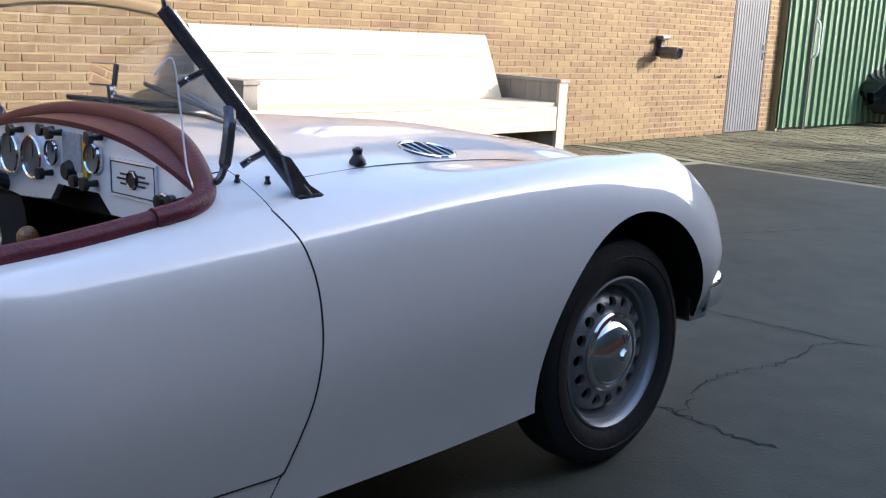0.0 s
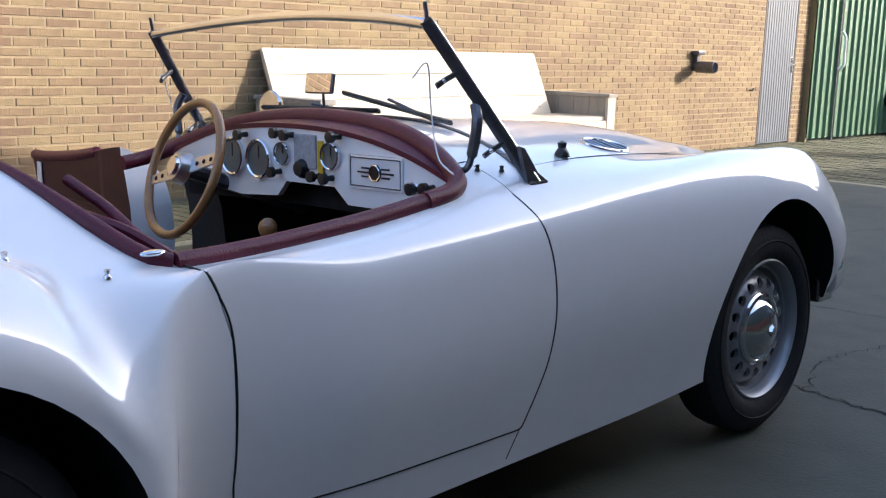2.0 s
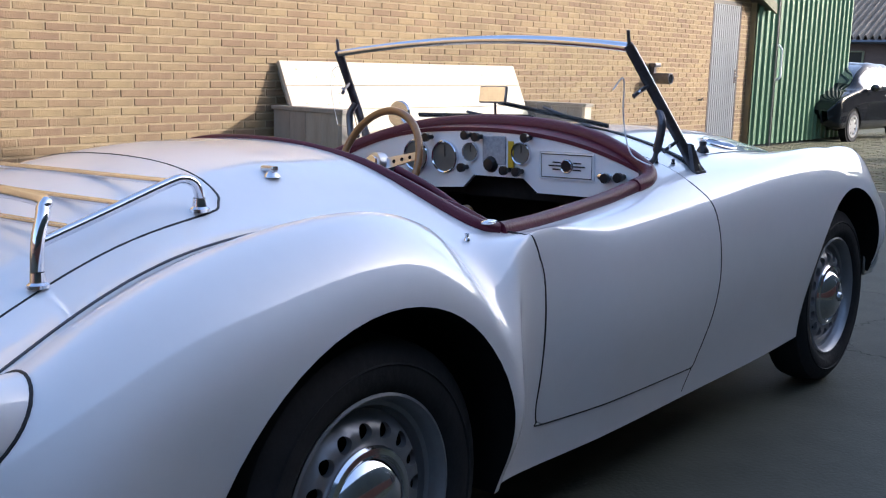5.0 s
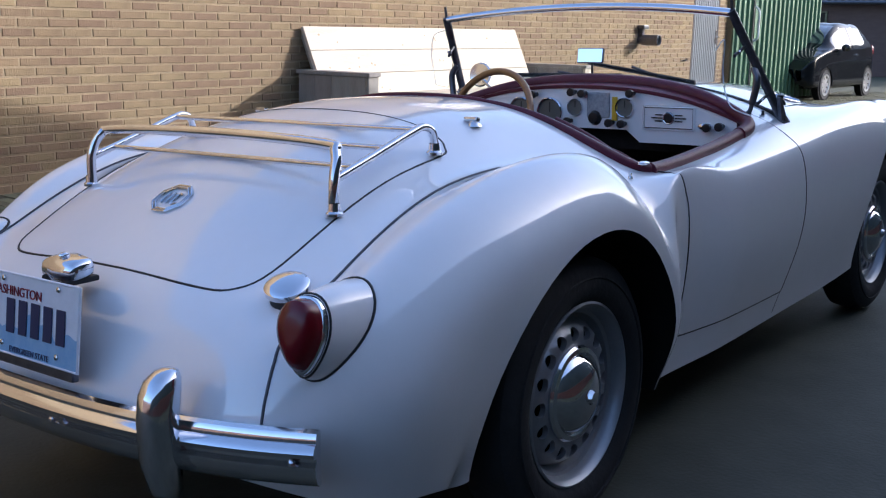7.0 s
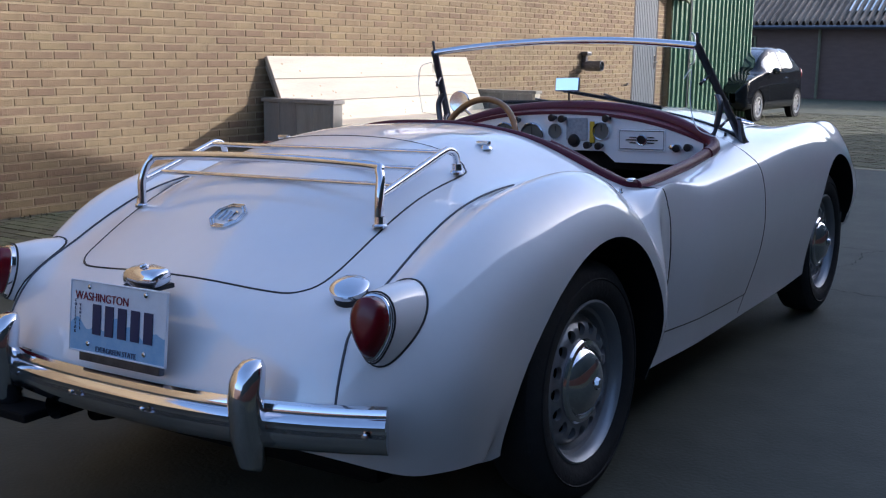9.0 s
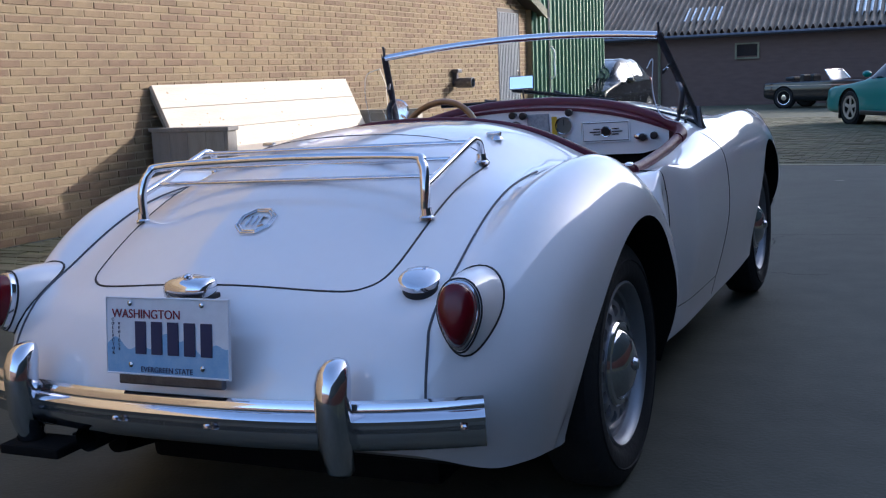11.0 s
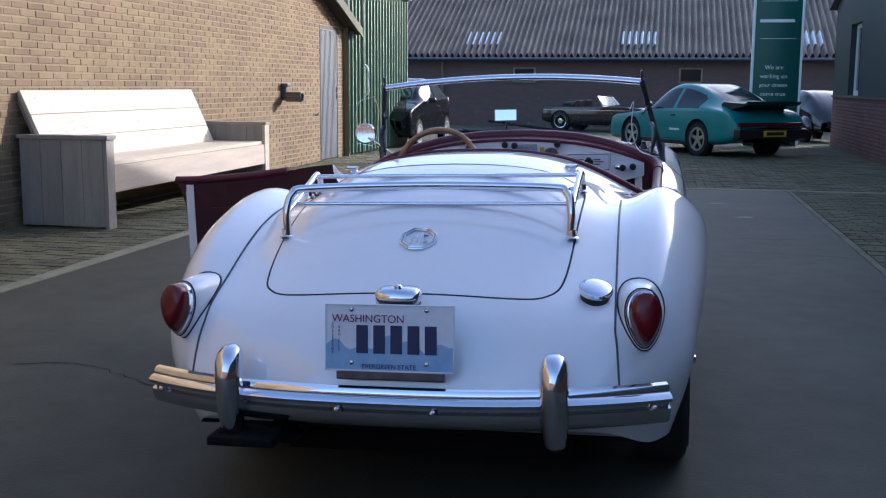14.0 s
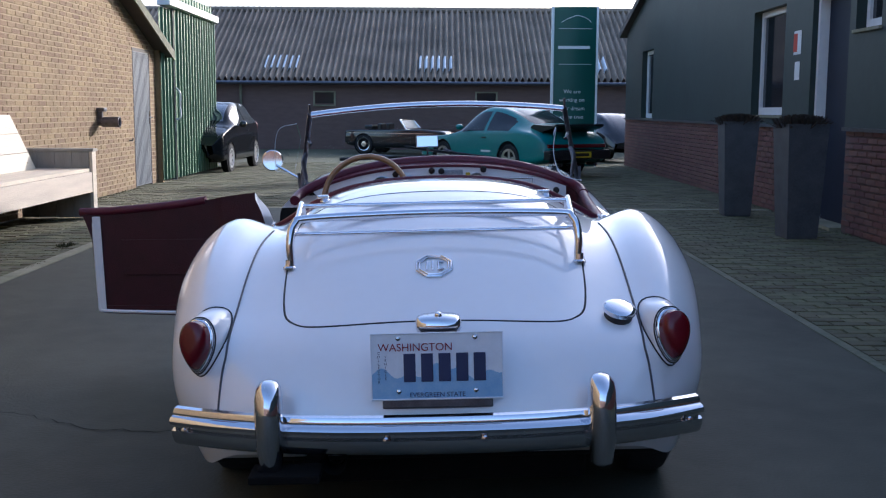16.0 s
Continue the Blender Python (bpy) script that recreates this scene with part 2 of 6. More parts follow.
def tube(points, radius, n=10, closed=False, bm=None, flat=1.0, up=None):
    """A round bar along a line of points; flat squeezes it in the second direction."""
    bm = bm or bmesh.new()
    pts = [Vector(p) for p in points]
    m = len(pts)
    side = None
    rings = []
    for i, p in enumerate(pts):
        d = (pts[(i + 1) % m] - pts[i - 1]) if closed or 0 < i < m - 1 else (pts[1] - pts[0] if i == 0 else pts[-1] - pts[-2])
        d.normalize()
        if up is not None:
            side = d.cross(Vector(up)).normalized()
        elif side is None:
            side = d.orthogonal().normalized()
        else:
            side = (side - d * side.dot(d)).normalized()
        w = d.cross(side)
        r = radius[i] if isinstance(radius, (list, tuple)) else radius
        rings.append([bm.verts.new(p + side * r * math.cos(2 * math.pi * k / n) + w * r * flat * math.sin(2 * math.pi * k / n)) for k in range(n)])
    for i in range(m if closed else m - 1):
        a, b = rings[i], rings[(i + 1) % m]
        for k in range(n):
            bm.faces.new((a[k], a[(k + 1) % n], b[(k + 1) % n], b[k]))
    if not closed:
        bm.faces.new(rings[0][::-1])
        bm.faces.new(rings[-1])
    return bm


def smooth_line(ctrl, steps=8, closed=False):
    """A soft curve through a few points."""
    p = [Vector(c) for c in ctrl]
    n = len(p)
    out = []
    for i in range(n if closed else n - 1):
        a = p[(i - 1) % n] if closed or i > 0 else p[0] * 2 - p[1]
        b, c = p[i], p[(i + 1) % n]
        d = p[(i + 2) % n] if closed or i + 2 < n else p[-1] * 2 - p[-2]
        for k in range(steps):
            t = k / steps
            out.append(0.5 * ((2 * b) + (c - a) * t + (2 * a - 5 * b + 4 * c - d) * t * t + (3 * b - a - 3 * c + d) * t ** 3))
    if not closed:
        out.append(p[-1])
    return out


def ball(centre, radii, seg=16, rings=10, bm=None):
    bm = bm or bmesh.new()
    bmesh.ops.create_uvsphere(bm, u_segments=seg, v_segments=rings, radius=1.0, matrix=Matrix.Translation(centre) @ Matrix.Diagonal((*radii, 1)))
    return bm


def lettering(words, size, m, material, parent=None, name="lettering", depth=0.0006, align="CENTER"):
    cu = bpy.data.curves.new(name, "FONT")
    cu.body, cu.size, cu.extrude, cu.align_x, cu.align_y = words, size, depth, align, "CENTER"
    tmp = bpy.data.objects.new(name, cu)
    scene.collection.objects.link(tmp)
    me = bpy.data.meshes.new_from_object(tmp.evaluated_get(bpy.context.evaluated_depsgraph_get()))
    bpy.data.objects.remove(tmp)
    ob = part(name, me, None, parent)
    me.materials.clear()
    me.materials.append(material)
    ob.matrix_local = m
    return ob


def boxes_mesh(name, items):
    """Many loose blocks in one mesh: each is (lo, hi, chamfer, way), open at its back."""
    verts, faces = [], []
    for lo, hi, c, way in items:
        k = len(verts)
        if way == "x":
            outer = [(lo[0], lo[1], lo[2]), (lo[0], hi[1], lo[2]), (lo[0], hi[1], hi[2]), (lo[0], lo[1], hi[2])]
            inner = [(hi[0], lo[1] + c, lo[2] + c), (hi[0], hi[1] - c, lo[2] + c), (hi[0], hi[1] - c, hi[2] - c), (hi[0], lo[1] + c, hi[2] - c)]
        else:
            outer = [(lo[0], lo[1], lo[2]), (hi[0], lo[1], lo[2]), (hi[0], hi[1], lo[2]), (lo[0], hi[1], lo[2])]
            inner = [(lo[0] + c, lo[1] + c, hi[2]), (hi[0] - c, lo[1] + c, hi[2]), (hi[0] - c, hi[1] - c, hi[2]), (lo[0] + c, hi[1] - c, hi[2])]
        verts += outer + inner
        faces.append((k + 4, k + 5, k + 6, k + 7))
        for i in range(4):
            j = (i + 1) % 4
            faces.append((k + i, k + j, k + 4 + j, k + 4 + i))
    return mesh_from(name, verts, faces)


# ---- ground ----
def structure(name, data, material, label, parent=None, smooth=False):
    ob = part(name, data, material, parent, smooth=smooth)
    return tagged(ob, label, name.split("_")[0], kind="structure")


structure("ground", box((-220, -150, -0.40), (220, 320, -0.06)), EARTH, "flat dark earth ground reaching the horizon")
slab = structure("road", box((-2.95, -14, -0.30), (2.02, 9.05, 0.0), 0.006), CONCRETE, "grey poured concrete drive, stained and cracked")
bed_left = structure("pavement_left", box((-4.5, -14, -0.30), (-3.07, 9.05, -0.014)), JOINT_SAND, "mossy sand bed under concrete pavers beside the brick wall")
structure("trim_kerb_right", box((2.022, -14, -0.30), (2.075, 9.05, 0.003), 0.004), KERB_DARK, "worn pale edge between drive and pavers")
bed_right = structure("pavement_right", box((2.077, -14, -0.30), (3.95, 9.05, -0.014)), JOINT_SAND, "sand bed under grey pavers beside the clad building")
bed_far = structure("pavement_yard", box((-30, 9.18, -0.30), (30, 60, -0.014)), JOINT_SAND, "paved yard before the long barn")
structure("trim_kerb_left", box((-3.07, -14, -0.30), (-2.952, 9.05, 0.004), 0.006), KERB, "pale concrete edging between drive and pavers")
structure("trim_kerb_far", box((-4.5, 9.052, -0.30), (3.95, 9.18, 0.004), 0.006), KERB, "pale concrete edging across the end of the drive")

rng = random.Random(4)


def crack(points, width):
    """A dark irregular hairline in the slab."""
    line = smooth_line([(x, y, 0.0) for x, y in points], 9)
    verts, faces = [], []
    for i, p in enumerate(line):
        d = (line[min(i + 1, len(line) - 1)] - line[max(i - 1, 0)]).normalized()
        n = Vector((-d.y, d.x, 0))
        c = p + n * rng.uniform(-0.018, 0.018)
        w = width * rng.uniform(0.3, 1.3)
        verts += [(c + n * w)[:2] + (0.0025,), (c - n * w)[:2] + (0.0025,)]
    for i in range(len(line) - 1):
        faces.append((2 * i, 2 * i + 1, 2 * i + 3, 2 * i + 2))
    return part("crack", mesh_from("crack", verts, faces), CRACK, slab)


for pts, w in (([(-0.6, 4.05), (0.03, 4.13), (0.4, 4.16), (0.73, 4.21), (1.3, 4.3), (1.95, 4.2)], 0.005),
               ([(0.30, 2.95), (0.49, 2.91), (0.67, 2.90), (0.80, 2.86), (0.96, 2.88)], 0.006),
               ([(0.62, 2.89), (0.52, 3.2), (0.50, 3.41), (0.57, 3.7), (0.54, 4.03), (0.62, 4.18)], 0.004),
               ([(-1.2, 5.7), (-0.96, 5.86), (-0.8, 6.2), (-0.67, 6.59), (-0.2, 7.1)], 0.004),
               ([(-2.9, 0.55), (-2.2, 0.4), (-1.7, 0.45), (-1.3, 0.26), (-0.9, 0.2)], 0.004),
               ([(1.0, 5.05), (1.4, 5.0), (1.95, 5.1)], 0.006),
               ([(-2.9, -2.4), (-1.0, -2.3), (1.2, -2.5), (2.0, -2.4)], 0.004)):
    crack(pts, w)


def scuff(x, y, lx, ly):
    """A thin pale worn mark on the slab, with a ragged outline."""
    pts = []
    for i in range(22):
        a = 2 * math.pi * i / 22
        r = rng.uniform(0.55, 1.1)
        pts.append((x + lx * r * math.cos(a), y + ly * r * math.sin(a), 0.002))
    return part("scuff", mesh_from("scuff", pts, [tuple(range(22))]), SCUFF, slab)


for spot in ((1.18, 7.56, 0.10, 0.06), (1.39, 6.43, 0.10, 0.06), (0.64, 7.50, 0.06, 0.04)):
    scuff(*spot)


def pave(name, bed, x0, x1, y0, y1, near, along, sx=0.205, sy=0.103):
    """Rows of pavers, each with its own edge; those in the near stretch are pieces of their own."""
    rest, pieces = [], []
    for r in range(int((y1 - y0) / sy)):
        off = (r % 2) * sx / 2
        for c in range(-1, int((x1 - x0) / sx) + 1):
            a, b = x0 + c * sx + off, x0 + (c + 1) * sx + off
            a, b = max(a, x0), min(b, x1)
            if b - a < 0.03:
                continue
            ya = y0 + r * sy
            h = rng.uniform(-0.004, 0.003)
            lo, hi = (a + 0.003, ya + 0.003, -0.02), (b - 0.003, ya + sy - 0.003, h)
            full = b - a > sx - 0.001
            if full and near and near[0] < a < near[1] and near[2] < ya < near[3] and len(pieces) < 300:
                pieces.append((lo, hi))
            else:
                rest.append((lo, hi, 0.005, "z"))
    tagged(part(name, boxes_mesh(name, rest), PAVER, bed), kind="stuff")
    if pieces:
        me = boxes_mesh("paver", [((0, 0, -0.02), (sx - 0.006, sy - 0.006, 0.0), 0.005, "z")])
        me.materials.append(PAVER_PIECE)
        for lo, hi in pieces:
            ob = new("paver", me)
            ob.parent = bed
            ob.location = (lo[0], lo[1], hi[2])


def weeds(name, spots, material, label, seed):
    """Low tufts of blades; each spot is (x, y, spread along x, spread along y, count, height)."""
    wr = random.Random(seed)
    verts, faces = [], []
    for x, y, sx, sy, count, h in spots:
        for _ in range(count):
            p = Vector((x + wr.uniform(-sx, sx), y + wr.uniform(-sy, sy), -0.01))
            d = Vector((wr.uniform(-0.5, 0.5), wr.uniform(-0.5, 0.5), 1)) * h * wr.uniform(0.3, 1.0)
            n = Vector((wr.uniform(-1, 1), wr.uniform(-1, 1), 0)).normalized() * h * 0.12
            k = len(verts)
            verts += [p - n, p + n, p + d * 0.6 + n * 0.7, p + d, p + d * 0.6 - n * 0.7]
            faces.append((k, k + 1, k + 2, k + 3, k + 4))
    ob = part(name, mesh_from(name, verts, faces), material)
    return tagged(ob, label, "weeds", kind="stuff")


weeds("wall_moss", [(-4.465, y, 0.03, 0.16, 34, 0.035) for y in (0.4, 1.1, 1.9, 2.6, 3.3, 3.9, 7.95, 8.4, 8.9, 9.5, 10.2, 10.6, 11.1, 11.5, 11.9)], MOSS, "low mossy weeds along the foot of the brick wall", 11)
weeds("kerb_moss", [(-3.20, 5.42, 0.05, 0.12, 120, 0.05), (-3.04, 4.3, 0.02, 0.3, 50, 0.025), (-3.04, 2.6, 0.02, 0.5, 70, 0.025), (-3.04, 1.0, 0.02, 0.6, 70, 0.025), (2.09, 3.2, 0.02, 0.8, 110, 0.022), (2.09, 5.0, 0.02, 0.8, 110, 0.022), (2.09, 7.0, 0.02, 0.9, 110, 0.022), (3.90, 7.0, 0.03, 0.6, 80, 0.03), (3.90, 10.5, 0.03, 1.5, 140, 0.03)], MOSS, "mossy tufts along the edges of the drive", 12)

# ---- brick barn wall with its sloping verge ----
def verge(y):
    return min(2.06 + 0.33 * (13.6 - y), 5.2)


wall_west = structure("wall_west", prism([(-9, 0), (12.10, 0), (12.10, 2.05), (13.0, 2.05), (13.0, 0), (13.32, 0), (13.32, verge(13.32)), (4.1, 5.2), (-9, 5.2)], -4.80, -4.5055, "x"), MORTAR, "sunlit yellow and red brick gable wall")
structure("wall_south", box((-14, -15.3, -0.2), (14, -15.0, 3.4)), BARN_BRICK, "plain brick wall closing the yard")
structure("roof_verge", prism([(13.62, 1.97), (13.62, 2.13), (4.1, 5.36), (4.1, 5.20)], -4.9, -4.30, "x"), DARK_WOOD, "dark brown sloping roof edge over the brick wall")
structure("trim_verge_board", prism([(13.68, 1.93), (13.68, 2.07), (4.1, 5.30), (4.1, 5.16)], -4.296, -4.27, "x"), KERB_DARK, "grey weathered verge board along the roof edge")

door_leaf = thing("door_1", pose(-4.52, 12.1, 0), "closed grey painted ribbed steel door in the brick wall", "door", kind="structure")
bm = box((-0.02, 0.03, 0.02), (0.012, 0.87, 2.0))
for i in range(13):
    box((0.012, 0.05 + i * 0.063, 0.03), (0.020, 0.088 + i * 0.063, 1.99), bm=bm)
part("leaf", bm, GREY_DOOR, door_leaf)
bm = box((-0.10, 0, 0), (0.02, 0.03, 2.05))
box((-0.10, 0.87, 0), (0.02, 0.90, 2.05), bm=bm)
box((-0.10, 0.03, 2.0), (0.02, 0.87, 2.05), bm=bm)
part("frame", bm, DARK_WOOD, door_leaf)
part("handle", tube(smooth_line([(0.02, 0.80, 1.03), (0.07, 0.80, 1.03), (0.075, 0.77, 1.03), (0.075, 0.70, 1.03)], 4), 0.011), WORN_CHROME, door_leaf, "chrome lever handle")
part("escutcheon", box((0.02, 0.775, 0.93), (0.027, 0.825, 1.13), 0.003), WORN_CHROME, door_leaf)

# ---- green sheet gate ----
gate = thing("gate", pose(-4.42, 13.42, 0), "tall gate of green trapezoidal steel sheet", "gate", kind="structure")


def ribbed(length, height, pitch=0.2, deep=0.035, z0=0.04):
    prof, x = [], 0.0
    while x < length - 1e-6:
        prof += [(x, 0.0), (x + pitch * 0.55, 0.0), (x + pitch * 0.65, deep), (x + pitch * 0.9, deep)]
        x += pitch
    prof.append((length, 0.0))
    verts = [(d, y, z) for z in (z0, height) for y, d in prof] + [(d - 0.004, y, z) for z in (z0, height) for y, d in prof]
    n = len(prof)
    faces = []
    for i in range(n - 1):
        faces += [(i, i + 1, n + i + 1, n + i), (2 * n + i + 1, 2 * n + i, 3 * n + i, 3 * n + i + 1)]
    return mesh_from("sheet", verts, faces)


leaf1 = part("sheet", ribbed(0.72, 2.75), GREEN_SHEET, gate)
leaf1.location = (0.0, -0.10, 0)
leaf2 = part("sheet", ribbed(3.0, 2.78), GREEN_SHEET, gate)
leaf2.location = (0.05, 0.66, 0)
part("rail", box((-0.05, 0.0, 2.78), (0.16, 3.66, 2.90), 0.01), WHITE_PVC, gate, "white painted top rail")
part("post", box((-0.02, 0.62, 0.0), (0.04, 0.66, 2.78)), DARK_METAL, gate)
part("jamb", box((-0.30, -0.098, 0.0), (0.0, -0.045, 2.2)), BRICK, gate, "narrow brick pier beside the gate")
part("handle", tube(smooth_line([(0.07, 0.60, 0.98), (0.13, 0.61, 1.04), (0.12, 0.63, 1.22), (0.13, 0.60, 1.42), (0.07, 0.60, 1.50)], 5), 0.019), WHITE_PVC, gate, "white curved gate handle")
for i in range(14):
    part("tooth", box((0.0, 0.70 + i * 0.205, 2.90), (0.06, 0.82 + i * 0.205, 3.06)), GREEN_SHEET, gate)
structure("wall_gatehouse", box((-9.0, 13.34, 0), (-5.9, 17.0, 2.72)), BARN_BRICK, "shaded brick block behind the green gate")

# ---- clad building with brick plinth ----
def right_roof(y):
    return 2.78 + 0.262 * (19.4 - y) if y > 10.4 else 5.14 - 0.2 * (10.4 - y)


X0, X1 = 3.95, 4.25
wall_east = thing("wall_east", pose(0, 0, 0), "dark green clad wall over a dull red brick plinth", "wall", kind="structure")
for y0, y1, z0, z1 in ((-14, 6.15, 1.0, 2.62), (6.75, 7.2, 2.35, 2.62), (6.15, 6.75, 1.0, 1.95), (6.75, 6.9, 1.0, 2.35), (7.2, 7.95, 2.42, 2.62), (7.95, 8.85, 1.0, 2.62), (8.85, 10.1, 1.0, 1.13), (8.85, 10.1, 2.40, 2.62), (10.1, 16.5, 1.0, 2.62), (16.5, 17.6, 1.0, 1.03), (16.5, 17.6, 2.32, 2.62), (17.6, 19.4, 1.0, 2.62)):
    part("cladding", box((X0, y0, z0), (X1, y1, z1)), GREEN_DARK, wall_east)
part("gable", prism([(-14, 2.62), (19.4, 2.62), (19.4, right_roof(19.4)), (10.4, right_roof(10.4)), (-14, 2.62)][:4], X0, X1), GREEN_DARK, wall_east)
for y0, y1 in ((-14, 6.9), (7.95, 19.4)):
    part("plinth", box((X0 + 0.02, y0, -0.1), (X1, y1, 0.998)), BARN_BRICK, wall_east)
part("ledge", box((X0 - 0.03, 7.95, 0.985), (X0 + 0.02, 19.42, 1.02)), DARK_METAL, wall_east)
part("ledge", box((X0 - 0.03, -14, 0.985), (X0 + 0.02, 6.9, 1.02)), DARK_METAL, wall_east)
part("gable", box((X1, -14, 0), (9.5, 19.4, 2.6)), GREEN_DARK, wall_east)
structure("roof_east", prism([(19.7, 2.72), (19.7, 2.84), (10.4, 5.28), (10.4, 5.16)], X0 - 0.12, 9.6, "x"), DARK_WOOD, "dark roof edge of the clad building")

rows = []
for c in range(16):
    y = -6.0 + (c % 2) * 0.11
    while y < 19.4:
        a, b = y, min(y + 0.21, 19.4)
        if not (b > 6.9 and a < 7.95):
            rows.append(((X0 + 0.022, a, c * 0.0625 + 0.005), (X0 + 0.002, b, c * 0.0625 + 0.055), 0.003, "x"))
        y += 0.22
tagged(part("bricks", boxes_mesh("bricks", rows), RED_BRICK, wall_east), kind="stuff")


def window(name, y0, y1, z0, z1):
    w = thing(name, pose(X0 + 0.10, y0, z0), "white framed window set deep in dark green cladding", "window", kind="structure")
    L, H = y1 - y0, z1 - z0
    bm = box((0, 0, 0), (0.06, 0.07, H))
    box((0, L - 0.07, 0), (0.06, L, H), bm=bm)
    box((0, 0.07, 0), (0.06, L - 0.07, 0.09), bm=bm)
    box((0, 0.07, H - 0.07), (0.06, L - 0.07, H), bm=bm)
    part("window_frame", bm, WHITE_PVC, w)
    part("pane", box((0.03, 0.07, 0.09), (0.04, L - 0.07, H - 0.07)), WINDOW_DARK, w)
    part("window_sill", box((-0.13, -0.02, -0.035), (-0.002, L + 0.02, -0.003), 0.004), KERB, w)
    return w


window("window_1", 8.85, 10.1, 1.13, 2.40)
window("window_2", 16.5, 17.6, 1.03, 2.32)
window("window_3", 6.15, 6.75, 1.95, 2.62)
d2 = thing("door_2", pose(X0 + 0.16, 6.9, 0), "dark blue entrance door in a pale frame", "door", kind="structure")
part("leaf", box((0, 0.06, 0.03), (0.05, 0.99, 2.34), 0.004), mat("dark_blue_door_paint", (0.012, 0.016, 0.032), 0.55, vary=0.1, scale=5, spec=0.25), d2)
bm = box((-0.10, 0.99, 0.0), (0.06, 1.05, 2.41))
box((-0.10, 0.0, 0.0), (0.06, 0.06, 2.41), bm=bm)
box((-0.10, 0.06, 2.35), (0.06, 0.99, 2.41), bm=bm)
part("frame", bm, WHITE_PVC, d2)
structure("trim_threshold", box((X0 - 0.1, 6.9, -0.1), (X0 + 0.16, 7.95, 0.03)), KERB, "low concrete threshold")
tagged(part("notice", box((X0 - 0.004, 8.28, 1.80), (X0 - 0.001, 8.52, 2.06)), PAPER_WHITE), "white paper notice with a red band on the cladding", "notice")
part("band", box((X0 - 0.008, 8.40, 1.83), (X0 - 0.005, 8.52, 2.03)), PAPER_RED, bpy.data.objects["notice"])
tagged(part("note", box((X0 - 0.004, 8.30, 1.52), (X0 - 0.001, 8.46, 1.72)), PAPER_WHITE), "small white paper note on the cladding", "notice")

# ---- long barn ----
BY = 28.0
barn = thing("barn", pose(0, BY, 0), "long low brown brick barn with a corrugated roof", "barn", kind="structure")
part("wall", box((-24, 0.0, -0.1), (24, 0.3, 2.12)), BARN_BRICK, barn)


def corrugated(x0, x1, y0, z0, y1, z1, pitch=0.184, deep=0.085, rows=4, lift=0.0):
    n = int((x1 - x0) / pitch * 6)
    verts, faces = [], []
    for r in range(rows + 1):
        f = r / rows
        for i in range(n + 1):
            x = x0 + (x1 - x0) * i / n
            h = deep * math.sin(2 * math.pi * (x - x0) / pitch)
            verts.append((x, y0 + (y1 - y0) * f, z0 + (z1 - z0) * f + h + lift))
    for r in range(rows):
        for i in range(n):
            a = r * (n + 1) + i
            faces.append((a, a + 1, a + n + 2, a + n + 1))
    return mesh_from("corrugated", verts, faces, True)


for r in range(4):
    f0, f1 = r / 4, (r + 1) / 4 + 0.03
    sh = part("roof_sheet", corrugated(-24, 24, -0.35 + 4.9 * f0, 1.98 + 2.45 * f0, -0.35 + 4.9 * f1, 1.98 + 2.45 * f1, lift=0.012 * (4 - r)), ROOF_CEMENT, barn)
for x in (-14.0, -9.4, -4.75, -0.15, 4.45, 9.0, 13.6):
    part("roof_light", corrugated(x - 0.53, x + 0.53, 0.20, 2.255, 1.0, 2.655, rows=1, lift=0.062), SKYLIGHT, barn)
part("ridge", tube([(-24, 4.55, 4.46), (24, 4.55, 4.46)], 0.09, 8), ROOF_CEMENT, barn)
part("gutter", tube([(-24, -0.42, 1.93), (24, -0.42, 1.93)], 0.055, 8), DARK_METAL, barn)
part("back_slope", prism([(4.55, 4.3), (4.55, 4.4), (9.4, 2.0), (9.4, 1.9)], -24, 24, "x"), ROOF_CEMENT, barn)
for x in (-12.6, -8.0, -3.45, 1.32, 6.1, 10.8):
    bw = part("window", box((x - 0.28, -0.02, 1.34), (x + 0.28, 0.01, 1.66)), WINDOW_DARK, barn)
    bm = box((x - 0.33, -0.05, 1.30), (x - 0.28, 0.0, 1.70))
    box((x + 0.28, -0.05, 1.30), (x + 0.33, 0.0, 1.70), bm=bm)
    box((x - 0.28, -0.05, 1.66), (x + 0.28, 0.0, 1.70), bm=bm)
    box((x - 0.33, -0.07, 1.26), (x + 0.33, 0.0, 1.30), bm=bm)
    part("window_frame", bm, KERB, bw)
part("downpipe", tube([(-5.9, -0.08, 0.0), (-5.9, -0.08, 1.9)], 0.04, 8), KERB_DARK, barn)

# ---- the white roadster ----
car = thing("roadster", TIP, "white open two-seat classic roadster with dark red leather trim", "car")

